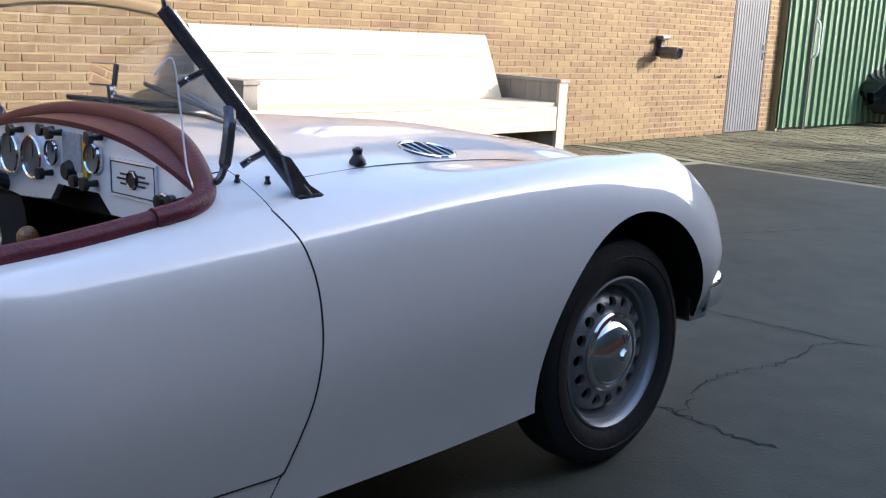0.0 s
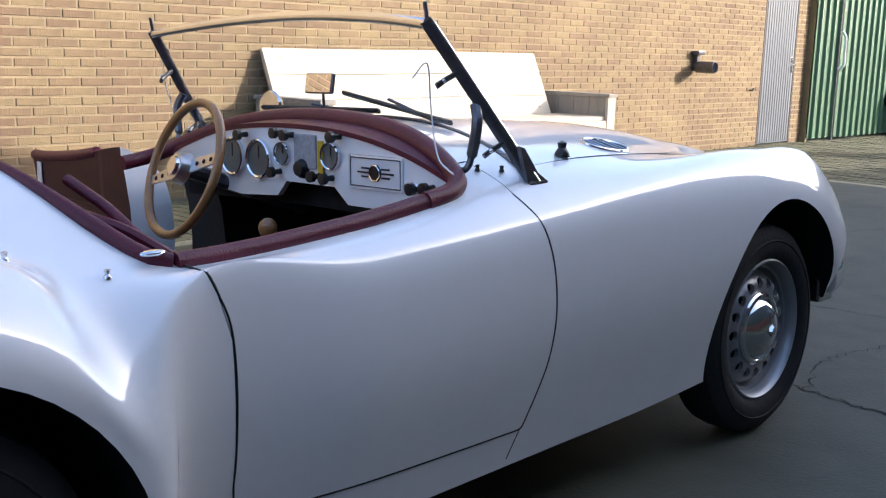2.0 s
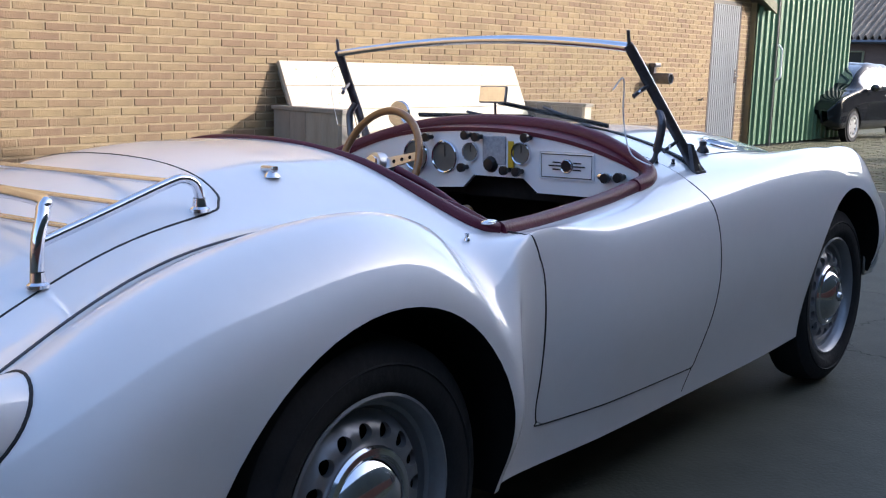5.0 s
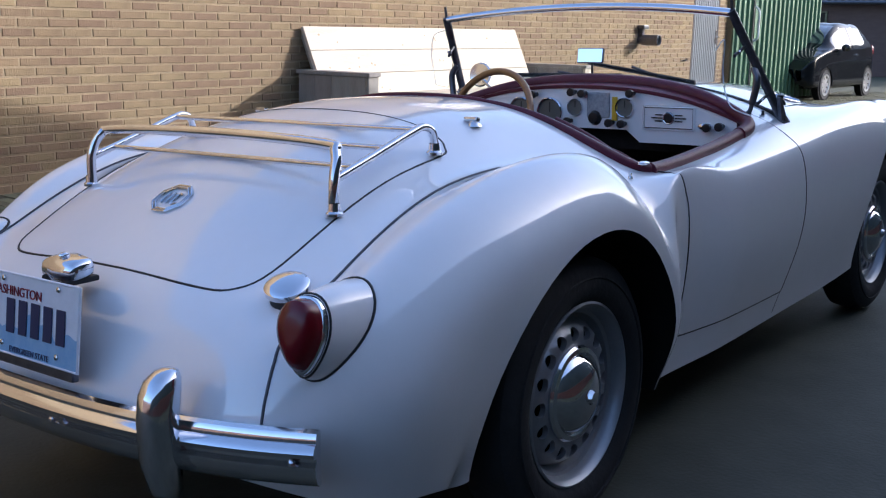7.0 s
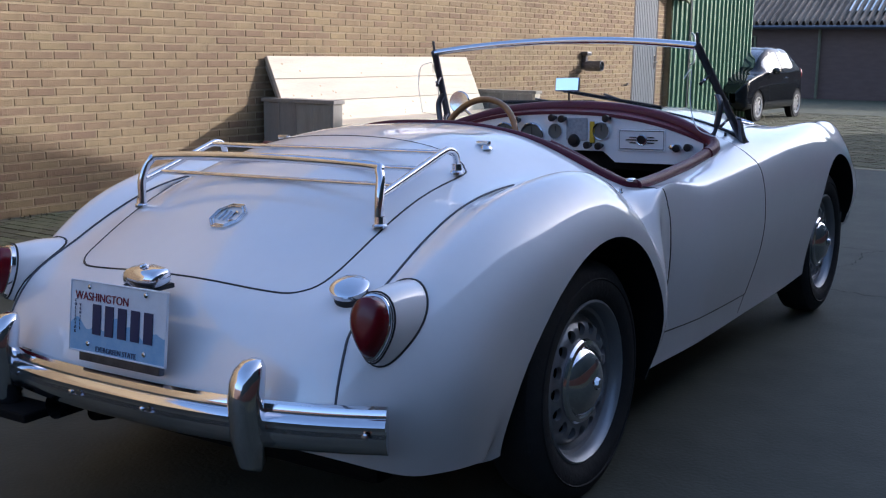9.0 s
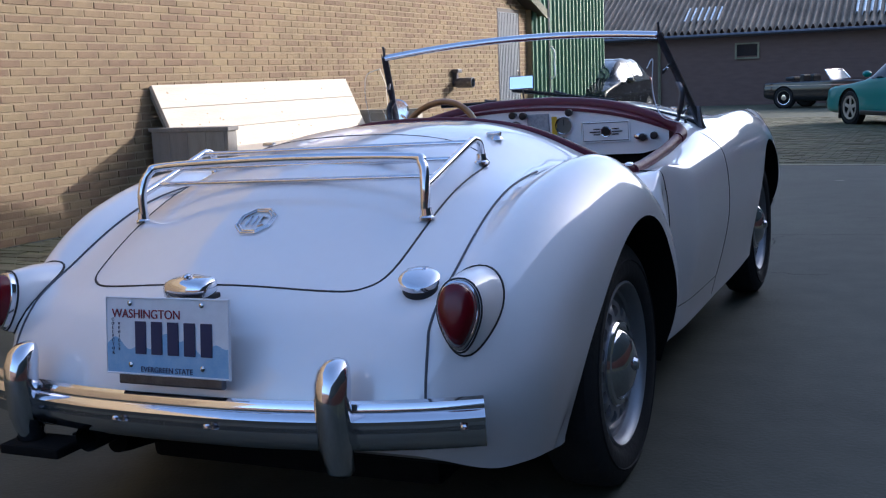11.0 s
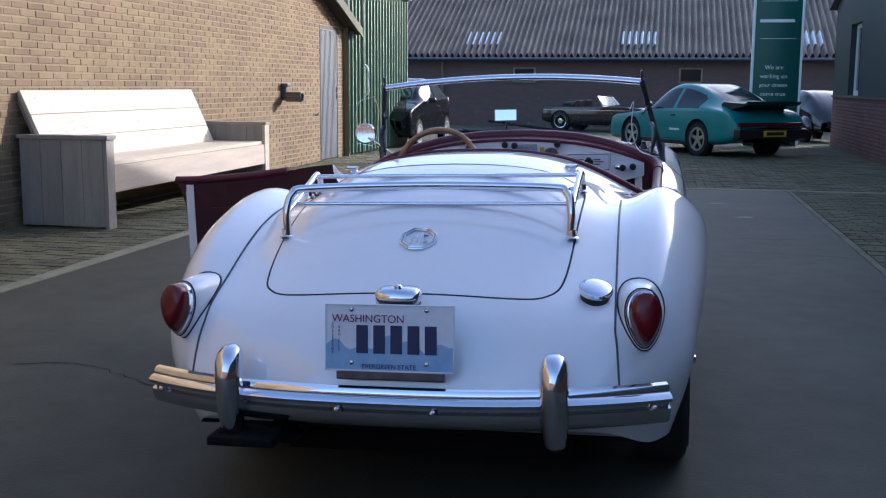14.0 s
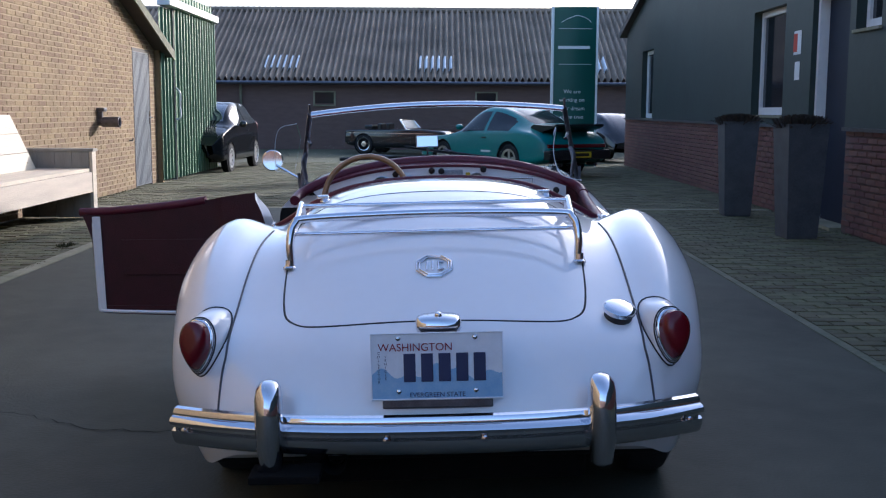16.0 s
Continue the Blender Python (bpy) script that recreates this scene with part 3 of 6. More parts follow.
# Longitudinal lines of the body, from under the tail over the top to under the nose; (x, y, z) each.
LINE_MID = [(0, -0.935, 0.39), (0, -0.965, 0.45), (0, -0.90, 0.60), (0, -0.72, 0.737), (0, -0.40, 0.900), (0, 0.0, 0.975), (0, 0.13, 0.977), (0, 0.26, 0.975), (0, 0.40, 0.972), (0, 0.8, 0.97), (0, 1.32, 0.965), (0, 1.80, 0.952), (0, 2.35, 0.89), (0, 2.85, 0.77), (0, 3.05, 0.60), (0, 2.98, 0.35)]
LINE_INNER = [(0.30, -0.925, 0.39), (0.30, -0.955, 0.45), (0.30, -0.885, 0.60), (0.30, -0.70, 0.730), (0.30, -0.39, 0.880), (0.32, 0.0, 0.943), (0.325, 0.13, 0.941), (0.33, 0.26, 0.935), (0.34, 0.40, 0.93), (0.35, 0.8, 0.93), (0.34, 1.32, 0.937), (0.30, 1.80, 0.935), (0.27, 2.37, 0.87), (0.22, 2.86, 0.755), (0.20, 3.05, 0.60), (0.20, 2.97, 0.35)]
LINE_SEAM = [(0.53, -0.875, 0.355), (0.553, -0.905, 0.45), (0.545, -0.84, 0.60), (0.535, -0.66, 0.708), (0.527, -0.38, 0.817), (0.527, 0.0, 0.842), (0.54, 0.13, 0.830), (0.56, 0.26, 0.812), (0.592, 0.39, 0.791), (0.61, 0.8, 0.803), (0.60, 1.32, 0.866), (0.53, 1.80, 0.872), (0.46, 2.38, 0.815), (0.40, 2.85, 0.715), (0.35, 3.04, 0.57), (0.33, 2.95, 0.34)]
LINE_CROWN = [(0.62, -0.74, 0.29), (0.665, -0.80, 0.45), (0.655, -0.765, 0.60), (0.657, -0.60, 0.750), (0.663, -0.35, 0.847), (0.667, 0.0, 0.873), (0.672, 0.145, 0.822), (0.672, 0.262, 0.738), (0.675, 0.375, 0.770), (0.69, 0.8, 0.778), (0.69, 1.30, 0.805), (0.672, 1.80, 0.835), (0.615, 2.40, 0.853), (0.60, 2.80, 0.79), (0.58, 3.00, 0.62), (0.55, 2.94, 0.36)]
LINE_SHOULDER = [(0.66, -0.66, 0.28), (0.720, -0.70, 0.45), (0.728, -0.66, 0.58), (0.747, -0.50, 0.697), (0.761, -0.28, 0.768), (0.763, 0.02, 0.785), (0.759, 0.165, 0.718), (0.757, 0.285, 0.615), (0.713, 0.377, 0.737), (0.724, 0.8, 0.735), (0.725, 1.30, 0.755), (0.715, 1.80, 0.778), (0.69, 2.40, 0.79), (0.675, 2.76, 0.70), (0.66, 2.93, 0.55), (0.62, 2.88, 0.35)]
LINE_SIDE = [(0.68, -0.56, 0.27), (0.732, -0.56, 0.43), (0.744, -0.50, 0.52), (0.765, -0.38, 0.58), (0.779, -0.20, 0.62), (0.780, 0.03, 0.63), (0.776, 0.20, 0.58), (0.770, 0.320, 0.46), (0.722, 0.372, 0.57), (0.737, 0.8, 0.57), (0.737, 1.30, 0.58), (0.737, 1.80, 0.60), (0.73, 2.40, 0.64), (0.715, 2.70, 0.60), (0.70, 2.85, 0.50), (0.66, 2.80, 0.35)]
LINE_SILL = [(0.64, -0.50, 0.24), (0.67, -0.48, 0.25), (0.68, -0.42, 0.255), (0.70, -0.30, 0.255), (0.715, -0.15, 0.25), (0.72, 0.03, 0.25), (0.718, 0.17, 0.246), (0.712, 0.305, 0.24), (0.672, 0.365, 0.228), (0.675, 0.8, 0.222), (0.675, 1.30, 0.222), (0.68, 1.80, 0.228), (0.68, 2.38, 0.26), (0.67, 2.62, 0.30), (0.66, 2.74, 0.33), (0.64, 2.72, 0.33)]


def hermite_rows(ctrl, count):
    """Resamples rows of points with a cubic through them, spaced by chord."""
    c = np.array(ctrl, float)
    chord = np.linalg.norm(np.diff(c, axis=0), axis=2).mean(axis=1)
    k = np.concatenate([[0], np.cumsum(chord)])
    tan = np.zeros_like(c)
    tan[1:-1] = ((c[1:-1] - c[:-2]) / chord[:-1, None, None] * chord[1:, None, None] + (c[2:] - c[1:-1]) / chord[1:, None, None] * chord[:-1, None, None]) / (chord[1:] + chord[:-1])[:, None, None]
    tan[0], tan[-1] = (c[1] - c[0]) / chord[0], (c[-1] - c[-2]) / chord[-1]
    out = []
    for s in np.linspace(0, k[-1], count):
        i = min(max(np.searchsorted(k, s, "right") - 1, 0), len(c) - 2)
        h = chord[i]
        t = (s - k[i]) / h
        out.append(c[i] * (1 + 2 * t) * (1 - t) ** 2 + tan[i] * h * t * (1 - t) ** 2 + c[i + 1] * t * t * (3 - 2 * t) + tan[i + 1] * h * t * t * (t - 1))
    return np.array(out)


def body_solid():
    lines = np.array([LINE_MID, LINE_INNER, LINE_SEAM, LINE_CROWN, LINE_SHOULDER, LINE_SIDE, LINE_SILL])   # line, station, xyz
    mirrored = lines[1:2] * np.array([-1, 1, 1])
    across = hermite_rows(np.concatenate([mirrored, lines]), 66)          # one row beyond the middle keeps it level there
    keep = across[np.argmin(np.abs(across[:, 7, 0])):].copy()
    keep[0, :, 0] = 0
    grid = hermite_rows(keep.transpose(1, 0, 2), 150)
    calm = np.clip((0.06 - grid[:, :, 1]) / 0.15, 0, 1) * np.clip((grid[:, :, 0] - 0.57) / 0.04, 0, 1)
    for _ in range(10):                                                    # takes small ripples out of the rear wings
        mean = grid.copy()
        mean[1:-1, 1:-1] = (grid[:-2, 1:-1] + grid[2:, 1:-1]) * 0.4 + (grid[1:-1, :-2] + grid[1:-1, 2:]) * 0.1
        grid = grid + (mean - grid) * 0.5 * calm[:, :, None]
    grid[:, 0, 0] = 0
    nu, nv = grid.shape[:2]
    verts, faces = [], []
    idx = {}
    for side in (1, -1):
        for u in range(nu):
            for v in range(nv):
                if side < 0 and v == 0:
                    idx[side, u, v] = idx[1, u, v]
                else:
                    idx[side, u, v] = len(verts)
                    x, y, z = grid[u, v]
                    verts.append((side * max(x, 0.0), y, z))
        for u in range(nu - 1):
            for v in range(nv - 1):
                q = [idx[side, u, v], idx[side, u, v + 1], idx[side, u + 1, v + 1], idx[side, u + 1, v]]
                faces.append(q if side > 0 else q[::-1])
    rim = [(0, v) for v in range(nv)] + [(u, nv - 1) for u in range(1, nu)] + [(nu - 1, v) for v in range(nv - 2, -1, -1)]
    for a, b in zip(rim, rim[1:]):
        q = list(dict.fromkeys([idx[1, a[0], a[1]], idx[-1, a[0], a[1]], idx[-1, b[0], b[1]], idx[1, b[0], b[1]]]))
        if len(q) > 2:
            faces.append(q)
    bm = bmesh.new()
    vs = [bm.verts.new(v) for v in verts]
    for f in faces:
        try:
            bm.faces.new([vs[i] for i in f])
        except ValueError:
            pass
    bmesh.ops.recalc_face_normals(bm, faces=bm.faces)
    me = bpy.data.meshes.new("body_solid")
    bm.to_mesh(me)
    bm.free()
    me.shade_smooth()
    return me


def cut(me, cutter, how="DIFFERENCE"):
    """A mesh with a bmesh cut from it, or their common part."""
    cm = bpy.data.meshes.new("cutter")
    cutter.to_mesh(cm)
    cutter.free()
    a, b = new("cut_a", me), new("cut_b", cm)
    mod = a.modifiers.new("cut", "BOOLEAN")
    mod.operation, mod.object, mod.solver = how, b, "EXACT"
    dg = bpy.context.evaluated_depsgraph_get()
    out = bpy.data.meshes.new_from_object(a.evaluated_get(dg))
    bpy.data.objects.remove(a)
    bpy.data.objects.remove(b)
    return out


from mathutils.bvhtree import BVHTree
solid = body_solid()
bmt = bmesh.new()
bmt.from_mesh(solid)
SKIN = BVHTree.FromBMesh(bmt)
bmt.free()


def down(x, y, lift=0.0):
    """The point on the body's skin under (x, y)."""
    p, n, _, _ = SKIN.ray_cast(Vector((x, y, 2.0)), Vector((0, 0, -1)))
    return p + n * lift


def onto(p, way, lift=0.0):
    """The point where a ray first meets the body's skin."""
    q, n, _, _ = SKIN.ray_cast(Vector(p), Vector(way).normalized())
    return q + (n if n.dot(Vector(way)) < 0 else -n) * lift


# wheel arches
ARCHES = ((2.405, 0.325, 0.385), (-0.083, 0.332, 0.384))
for yc, zc, r in ARCHES:
    for s in (1, -1):
        bm = bmesh.new()
        ring = [(yc + r * math.cos(a), zc + r * 1.01 * math.sin(a)) for a in (2 * math.pi * (i + 0.5) / 56 for i in range(56))]
        prism(ring, 0.40 * s, 0.95 * s, "x", bm)
        solid = cut(solid, bm)

# cockpit
def rim_y_rear(x):
    return 0.25 + 0.17 * (abs(x) / 0.60) ** 2.4


def rim_y_front(x):
    return 1.24 - 0.085 * (abs(x) / 0.55) ** 2.8


CORNER = [(0.575, 1.140), (0.592, 1.118), (0.602, 1.088), (0.606, 1.050)]


def rim(n=18):
    pts = [(-x, y) for x, y in CORNER[::-1]] + [(x, rim_y_front(x)) for x in np.linspace(-0.55, 0.55, n)] + CORNER
    pts += [(0.606, 0.95), (0.607, 0.80), (0.607, 0.62), (0.603, 0.48)]
    pts += [(x, rim_y_rear(x)) for x in np.linspace(0.59, -0.59, n)]
    pts += [(-0.603, 0.48), (-0.607, 0.62), (-0.607, 0.80), (-0.606, 0.95)]
    return [(float(a), float(b)) for a, b in pts]


RIM = rim()
bm = bmesh.new()
prism(RIM, 0.36, 1.4, "z", bm)
solid = cut(solid, bm)
solid = cut(solid, prism([(0.50, 0.361), (1.75, 0.361), (1.75, 0.74), (1.10, 0.74), (1.05, 0.70), (0.50, 0.70)], -0.55, 0.55, "x"))

DOOR_SIDE = [(0.435, 1.0), (0.435, 0.80), (0.462, 0.74), (0.485, 0.66), (0.491, 0.46), (0.489, 0.385), (0.499, 0.340), (0.528, 0.325), (0.85, 0.314), (1.17, 0.3065), (1.234, 0.3065), (1.246, 0.316), (1.258, 0.345), (1.272, 0.38), (1.297, 0.46), (1.308, 0.57), (1.299, 0.68), (1.272, 0.775), (1.248, 0.83), (1.242, 1.0)]


def swollen(outline, by):
    cy, cz = sum(p[0] for p in outline) / len(outline), sum(p[1] for p in outline) / len(outline)
    n = len(outline)
    out = []
    for i in range(n):
        t = Vector(outline[(i + 1) % n]) - Vector(outline[i - 1])
        nrm = Vector((t.y, -t.x)).normalized()
        if nrm.dot(Vector((outline[i][0] - cy, outline[i][1] - cz))) < 0:
            nrm = -nrm
        out.append((outline[i][0] + nrm.x * by, outline[i][1] + nrm.y * by))
    return out


door_mesh = {-1: cut(solid.copy(), prism(DOOR_SIDE, -0.52, -0.9, "x"), "INTERSECT")}
bm = bmesh.new()
bm.from_mesh(door_mesh[-1])
bmesh.ops.scale(bm, vec=(-1, 1, 1), verts=bm.verts)
bmesh.ops.reverse_faces(bm, faces=bm.faces)
door_mesh[1] = bpy.data.meshes.new("door")
bm.to_mesh(door_mesh[1])
bm.free()

door_mesh[-1] = cut(door_mesh[-1], prism(swollen(DOOR_SIDE, 0.05), -0.6005, -0.95, "x"), "INTERSECT")
for s in (1, -1):
    solid = cut(solid, prism(swollen(DOOR_SIDE, 0.0025), 0.515 * s, 0.92 * s, "x"))

# boot lid
LID = [(x, y) for x, y in ((0.0, -0.806), (0.27, -0.802), (0.372, -0.775), (0.408, -0.69), (0.42, -0.45), (0.42, -0.22), (0.40, -0.165), (0.33, -0.145), (0.0, -0.135))]
LID = [tuple(p)[:2] for p in smooth_line([(x, y, 0) for x, y in LID], 5)]
LID = LID + [(-x, y) for x, y in LID[::-1][1:-1]]
lid_mesh = cut(solid.copy(), prism(LID, 0.56, 1.3, "z"), "INTERSECT")
solid = cut(solid, prism(swollen(LID, 0.003), 0.55, 1.3, "z"))


def paint_body(me, red_inside=True):
    for m in (PAINT, LEATHER, CARPET, UNDERSEAL, DOOR_LINING_SHADED):
        me.materials.append(m)
    for p in me.polygons:
        c, n = p.center, p.normal
        i = 0
        for yc, zc, r in ARCHES:
            d = math.hypot(c.y - yc, (c.z - zc) / 1.01)
            if abs(c.x) > 0.399 and d < r + 0.002 and (abs(d - r) < 0.01 and abs(n.x) < 0.5 or abs(abs(c.x) - 0.40) < 0.002):
                i = 3
        if c.z < 0.34 and n.z < -0.8:
            i = 3
        if abs(c.x) < 0.612 and 0.2 < c.y < 1.76 and c.z < 0.985 and i == 0:
            if abs(n.z) < 0.3 and abs(c.x) > 0.595 or (abs(n.z) < 0.05 and not (abs(n.x) > 0.9 and abs(c.x) < 0.5)) or n.z > 0.9 and c.z < 0.5 or c.z < 0.76:
                i = 2 if (c.z < 0.66 or c.y > 1.1) else 1
        # rear-facing door jambs are drawn dark, in the black carpet colour
        if i == 0 and 1.18 < c.y < 1.34 and 0.5 < abs(c.x) < 0.70 and c.z < 0.74 and n.y < -0.7:
            i = 2
        p.material_index = i
        p.use_smooth = i == 0
    me.set_sharp_from_angle(angle=radians(40))


for me in (solid, lid_mesh, door_mesh[1], door_mesh[-1]):
    me.materials.clear()
    paint_body(me)
for s in (1, -1):
    for p in door_mesh[s].polygons:
        inner = abs(p.center.x) < 0.613 and p.center.z < 0.775
        # inner faces take the lining colour with shade in it
        p.material_index = 4 if inner else 0
body = part("body", solid, None, car)
lid = part("boot_lid", lid_mesh, None, car)
door_r = part("door", door_mesh[1], None, car, "closed white door")
HINGE = Vector((-0.735, 1.25, 0))
SWING = Matrix.Translation(HINGE + Vector((-0.055, 0, 0))) @ Matrix.Rotation(radians(-96), 4, "Z") @ Matrix.Translation(-HINGE)
door_l = part("door", door_mesh[-1], None, car, "open white door with dark red lining")
door_l.matrix_local = SWING


# dark filler lines in the shut gaps and fender seams
def seam_line(name, pts, r=0.0022, parent=car, material=GASKET):
    return part(name, tube(pts, r, 5), material, parent)


for s in (1, -1):
    line = [onto((s * 1.2, q[0], q[1]), (-s, 0, 0), -0.0008) for q in smooth_line([(y, z, 0) for y, z in DOOR_SIDE[1:-1]], 8)] if s > 0 else None
    if line:
        seam_line("door_gap", line, 0.0026)
        seam_line("sill_seam", [onto((1.2, 1.238 - 0.010 * k, 0.306 - 0.022 * k), (-1, 0, 0), -0.0008) for k in range(4)], 0.0020)
    pts = []
    for f in np.linspace(0, 1, 34):
        y = -0.86 + 0.74 * f
        pts.append(down(s * (0.542 - 0.02 * f), y, 0.0012))
    low = [onto((s * x, -1.6, z), (0, 1, 0), 0.0012) for x, z in ((0.556, 0.42), (0.554, 0.48), (0.549, 0.55), (0.545, 0.585))]
    seam_line("wing_piping", smooth_line(low + pts[1:], 2), 0.0030, material=GREY_PIPING)
    pts = [down(s * x, y, 0.0008) for x, y in ((0.585, 1.36), (0.555, 1.6), (0.528, 1.85), (0.50, 2.1), (0.47, 2.35), (0.44, 2.6))]
    seam_line("wing_piping", smooth_line(pts, 5), 0.0013, material=GREY_PIPING)
lid_line = [down(x, y, -0.001) if y > -0.80 else onto((x, y - 0.0, 1.5), (0, 0, -1), -0.001) for x, y in LID]
part("lid_gap", tube(lid_line, 0.0030, 5, closed=True), GASKET, car)


# ---- cockpit edge roll ----
def roll(pts, r, name="edge_roll", parent=car):
    return part(name, tube(pts, r, 10), LEATHER, parent, smooth=True)


corner = [(0.585, 1.148), (0.605, 1.122), (0.615, 1.088), (0.617, 1.050), (0.617, 1.02)]
front = [(-x, y) for x, y in corner[::-1]] + [(x, rim_y_front(x) + 0.012) for x in np.linspace(-0.55, 0.55, 28)] + corner
front = smooth_line([down(x, y, 0.005) for x, y in front], 3)
roll(front, [0.0215 + 0.0045 * min(1.0, max(0.0, (0.56 - abs(p.x)) / 0.2)) for p in front], "scuttle_roll")
rear = [down(x, rim_y_rear(x) - 0.010, 0.003) for x in np.linspace(-0.595, 0.595, 40)] + [down(0.612, 0.435, 0.004)]
roll(rear, [0.0055 + 0.0105 * min(1.0, max(0.0, (abs(p.x) - 0.25) / 0.25)) for p in rear], "rear_edge_roll")
fold = [Vector((0.54, 0.385, 0.0)), Vector((0.50, 0.375, 0.0)), Vector((0.44, 0.36, 0.0)), Vector((0.36, 0.335, 0.0))]
roll(smooth_line([Vector((q.x, q.y + 0.045, down(q.x, rim_y_rear(q.x) - 0.01).z - 0.012)) for q in fold], 5), 0.010, "hood_fold")
side = [down(0.616, y, 0.003) for y in np.linspace(1.018, 0.435, 18)]
roll(side, 0.0195, "door_top_roll", door_r)
roll([Vector((-p.x, p.y, p.z)) for p in side], 0.0195, "door_top_roll", door_l)
part("corner_clip", ball(down(0.612, 0.395, 0.024), (0.014, 0.024, 0.006)), CHROME, car)
part("door_pocket", box((-0.603, 0.62, 0.50), (-0.597, 1.12, 0.66), 0.003), DOOR_LINING_SHADED, door_l)
part("door_flange", tube(smooth_line([(-0.604, 0.497, 0.735), (-0.604, 0.500, 0.40), (-0.604, 0.506, 0.350), (-0.604, 0.535, 0.336), (-0.604, 0.85, 0.328), (-0.604, 1.22, 0.320)], 4), 0.009, 8), PAINT, door_l, smooth=True)
part("edge_panel", box((-0.6015, 0.494, 0.345), (-0.5965, 0.532, 0.765), 0.002), PAINT, door_l)

# ---- dashboard ----
def dash_top(x):
    return min(0.962 - 0.085 * (abs(x) / 0.55) ** 2.2, down(x, rim_y_front(x) + 0.004 if abs(x) < 0.55 else 1.16).z - 0.010)


dash = part("dashboard", prism([(x, dash_top(x)) for x in np.linspace(-0.56, 0.56, 24)] + [(0.56, 0.80), (0.46, 0.775), (0.22, 0.775), (0.17, 0.815), (-0.02, 0.815), (-0.06, 0.775), (-0.22, 0.765), (-0.50, 0.79)], 1.150, 1.166, "y"), PAINT, car, "white painted metal dashboard")
DY = 1.149
verts, faces = [], []
lip_x = [float(x) for x in np.linspace(-0.56, 0.56, 33)]
for x in lip_x:
    z = dash_top(x)
    q = down(x, rim_y_front(x) + 0.004 if abs(x) < 0.55 else 1.16)
    verts += [(x, 1.147, z - 0.006), (x, 1.147, z + 0.006), (x, max(q.y, 1.17), q.z + 0.004), (x, max(q.y, 1.17), q.z - 0.014)]
for i in range(len(lip_x) - 1):
    for k in range(4):
        faces.append((4 * i + k, 4 * i + (k + 1) % 4, 4 * i + 4 + (k + 1) % 4, 4 * i + 4 + k))
part("padded_lip", mesh_from("padded_lip", verts, faces), LEATHER, car, smooth=True)


def gauge(x, z, r, name="gauge"):
    g = part(name, lathe([(0.004, 0), (0.004, r * 0.86)], 28, "y", (x, DY, z), -1), DIAL, dash)
    part("bezel", lathe([(0.0, r), (0.010, r), (0.013, r * 0.94), (0.010, r * 0.86), (0.003, r * 0.85)], 28, "y", (x, DY, z), -1), CHROME, g, smooth=True)
    part("needle", box((x - 0.0015, DY - 0.0065, z), (x + 0.0015, DY - 0.005, z + r * 0.7)), BLACK_KNOB, g)
    return g


gauge(-0.250, 0.866, 0.051)
gauge(-0.130, 0.866, 0.052)
gauge(-0.027, 0.886, 0.030)
gauge(0.165, 0.890, 0.034)
sp = part("speaker_grille", box((0.018, DY - 0.004, 0.852), (0.106, DY + 0.002, 0.938), 0.004), GRILLE_CLOTH, dash)
part("pull_tag", box((0.118, DY - 0.008, 0.845), (0.138, DY - 0.003, 0.925), 0.002), AMBER, dash)
for x, z in ((-0.030, 0.938), (0.012, 0.934), (-0.045, 0.838), (0.195, 0.938), (0.118, 0.838), (0.165, 0.836), (0.470, 0.836), (0.512, 0.840), (-0.188, 0.926)):
    part("switch_knob", lathe([(0.0, 0.008), (0.022, 0.006), (0.024, 0.014), (0.036, 0.014), (0.038, 0.0)], 12, "y", (x, DY, z), -1), BLACK_KNOB, dash, smooth=True)
part("control_dial", lathe([(0.0, 0.026), (0.008, 0.024), (0.018, 0.018), (0.020, 0.0)], 18, "y", (0.050, DY, 0.852), -1), BLACK_KNOB, dash, smooth=True)
part("grab_switch", ball((0.458, DY - 0.012, 0.838), (0.026, 0.012, 0.013)), CHROME, dash)
bm = box((0.232, DY - 0.004, 0.820), (0.418, DY + 0.001, 0.900), 0.006)
gp = part("glove_panel", bm, PAINT, dash)
part("panel_line", tube([(0.239, DY - 0.005, 0.827), (0.411, DY - 0.005, 0.827), (0.411, DY - 0.005, 0.893), (0.239, DY - 0.005, 0.893)], 0.0014, 5, closed=True), GASKET, gp)


def octagon(r, w=1.0):
    return [(r * w * math.cos(math.pi / 8 + i * math.pi / 4), r * math.sin(math.pi / 8 + i * math.pi / 4)) for i in range(8)]


bdg = part("badge", prism([(0.327 + a, 0.860 + b) for a, b in octagon(0.021)], DY - 0.008, DY - 0.004, "y"), BLACK_KNOB, gp)
part("badge_ring", tube([(0.327 + a, DY - 0.0085, 0.860 + b) for a, b in octagon(0.0185)], 0.0016, 5, closed=True), CHROME, bdg)
for dz, L in ((0.010, 0.048), (0.0, 0.062), (-0.010, 0.048)):
    for s in (1, -1):
        part("wing_bar", box((0.327 + s * 0.022 if s > 0 else 0.327 - L, DY - 0.007, 0.858 + dz), (0.327 + L if s > 0 else 0.327 - 0.022, DY - 0.004, 0.862 + dz)), BLACK_KNOB, bdg)
part("gearbox_tunnel", box((-0.12, 0.45, 0.36), (0.12, 1.5, 0.56), 0.04), CARPET, car)
part("gear_knob", ball((0.03, 1.05, 0.71), (0.024, 0.024, 0.026)), WHEEL_WOOD, car)
part("gear_lever", tube([(0.03, 1.10, 0.55), (0.03, 1.05, 0.70)], 0.007, 8), CHROME, car)


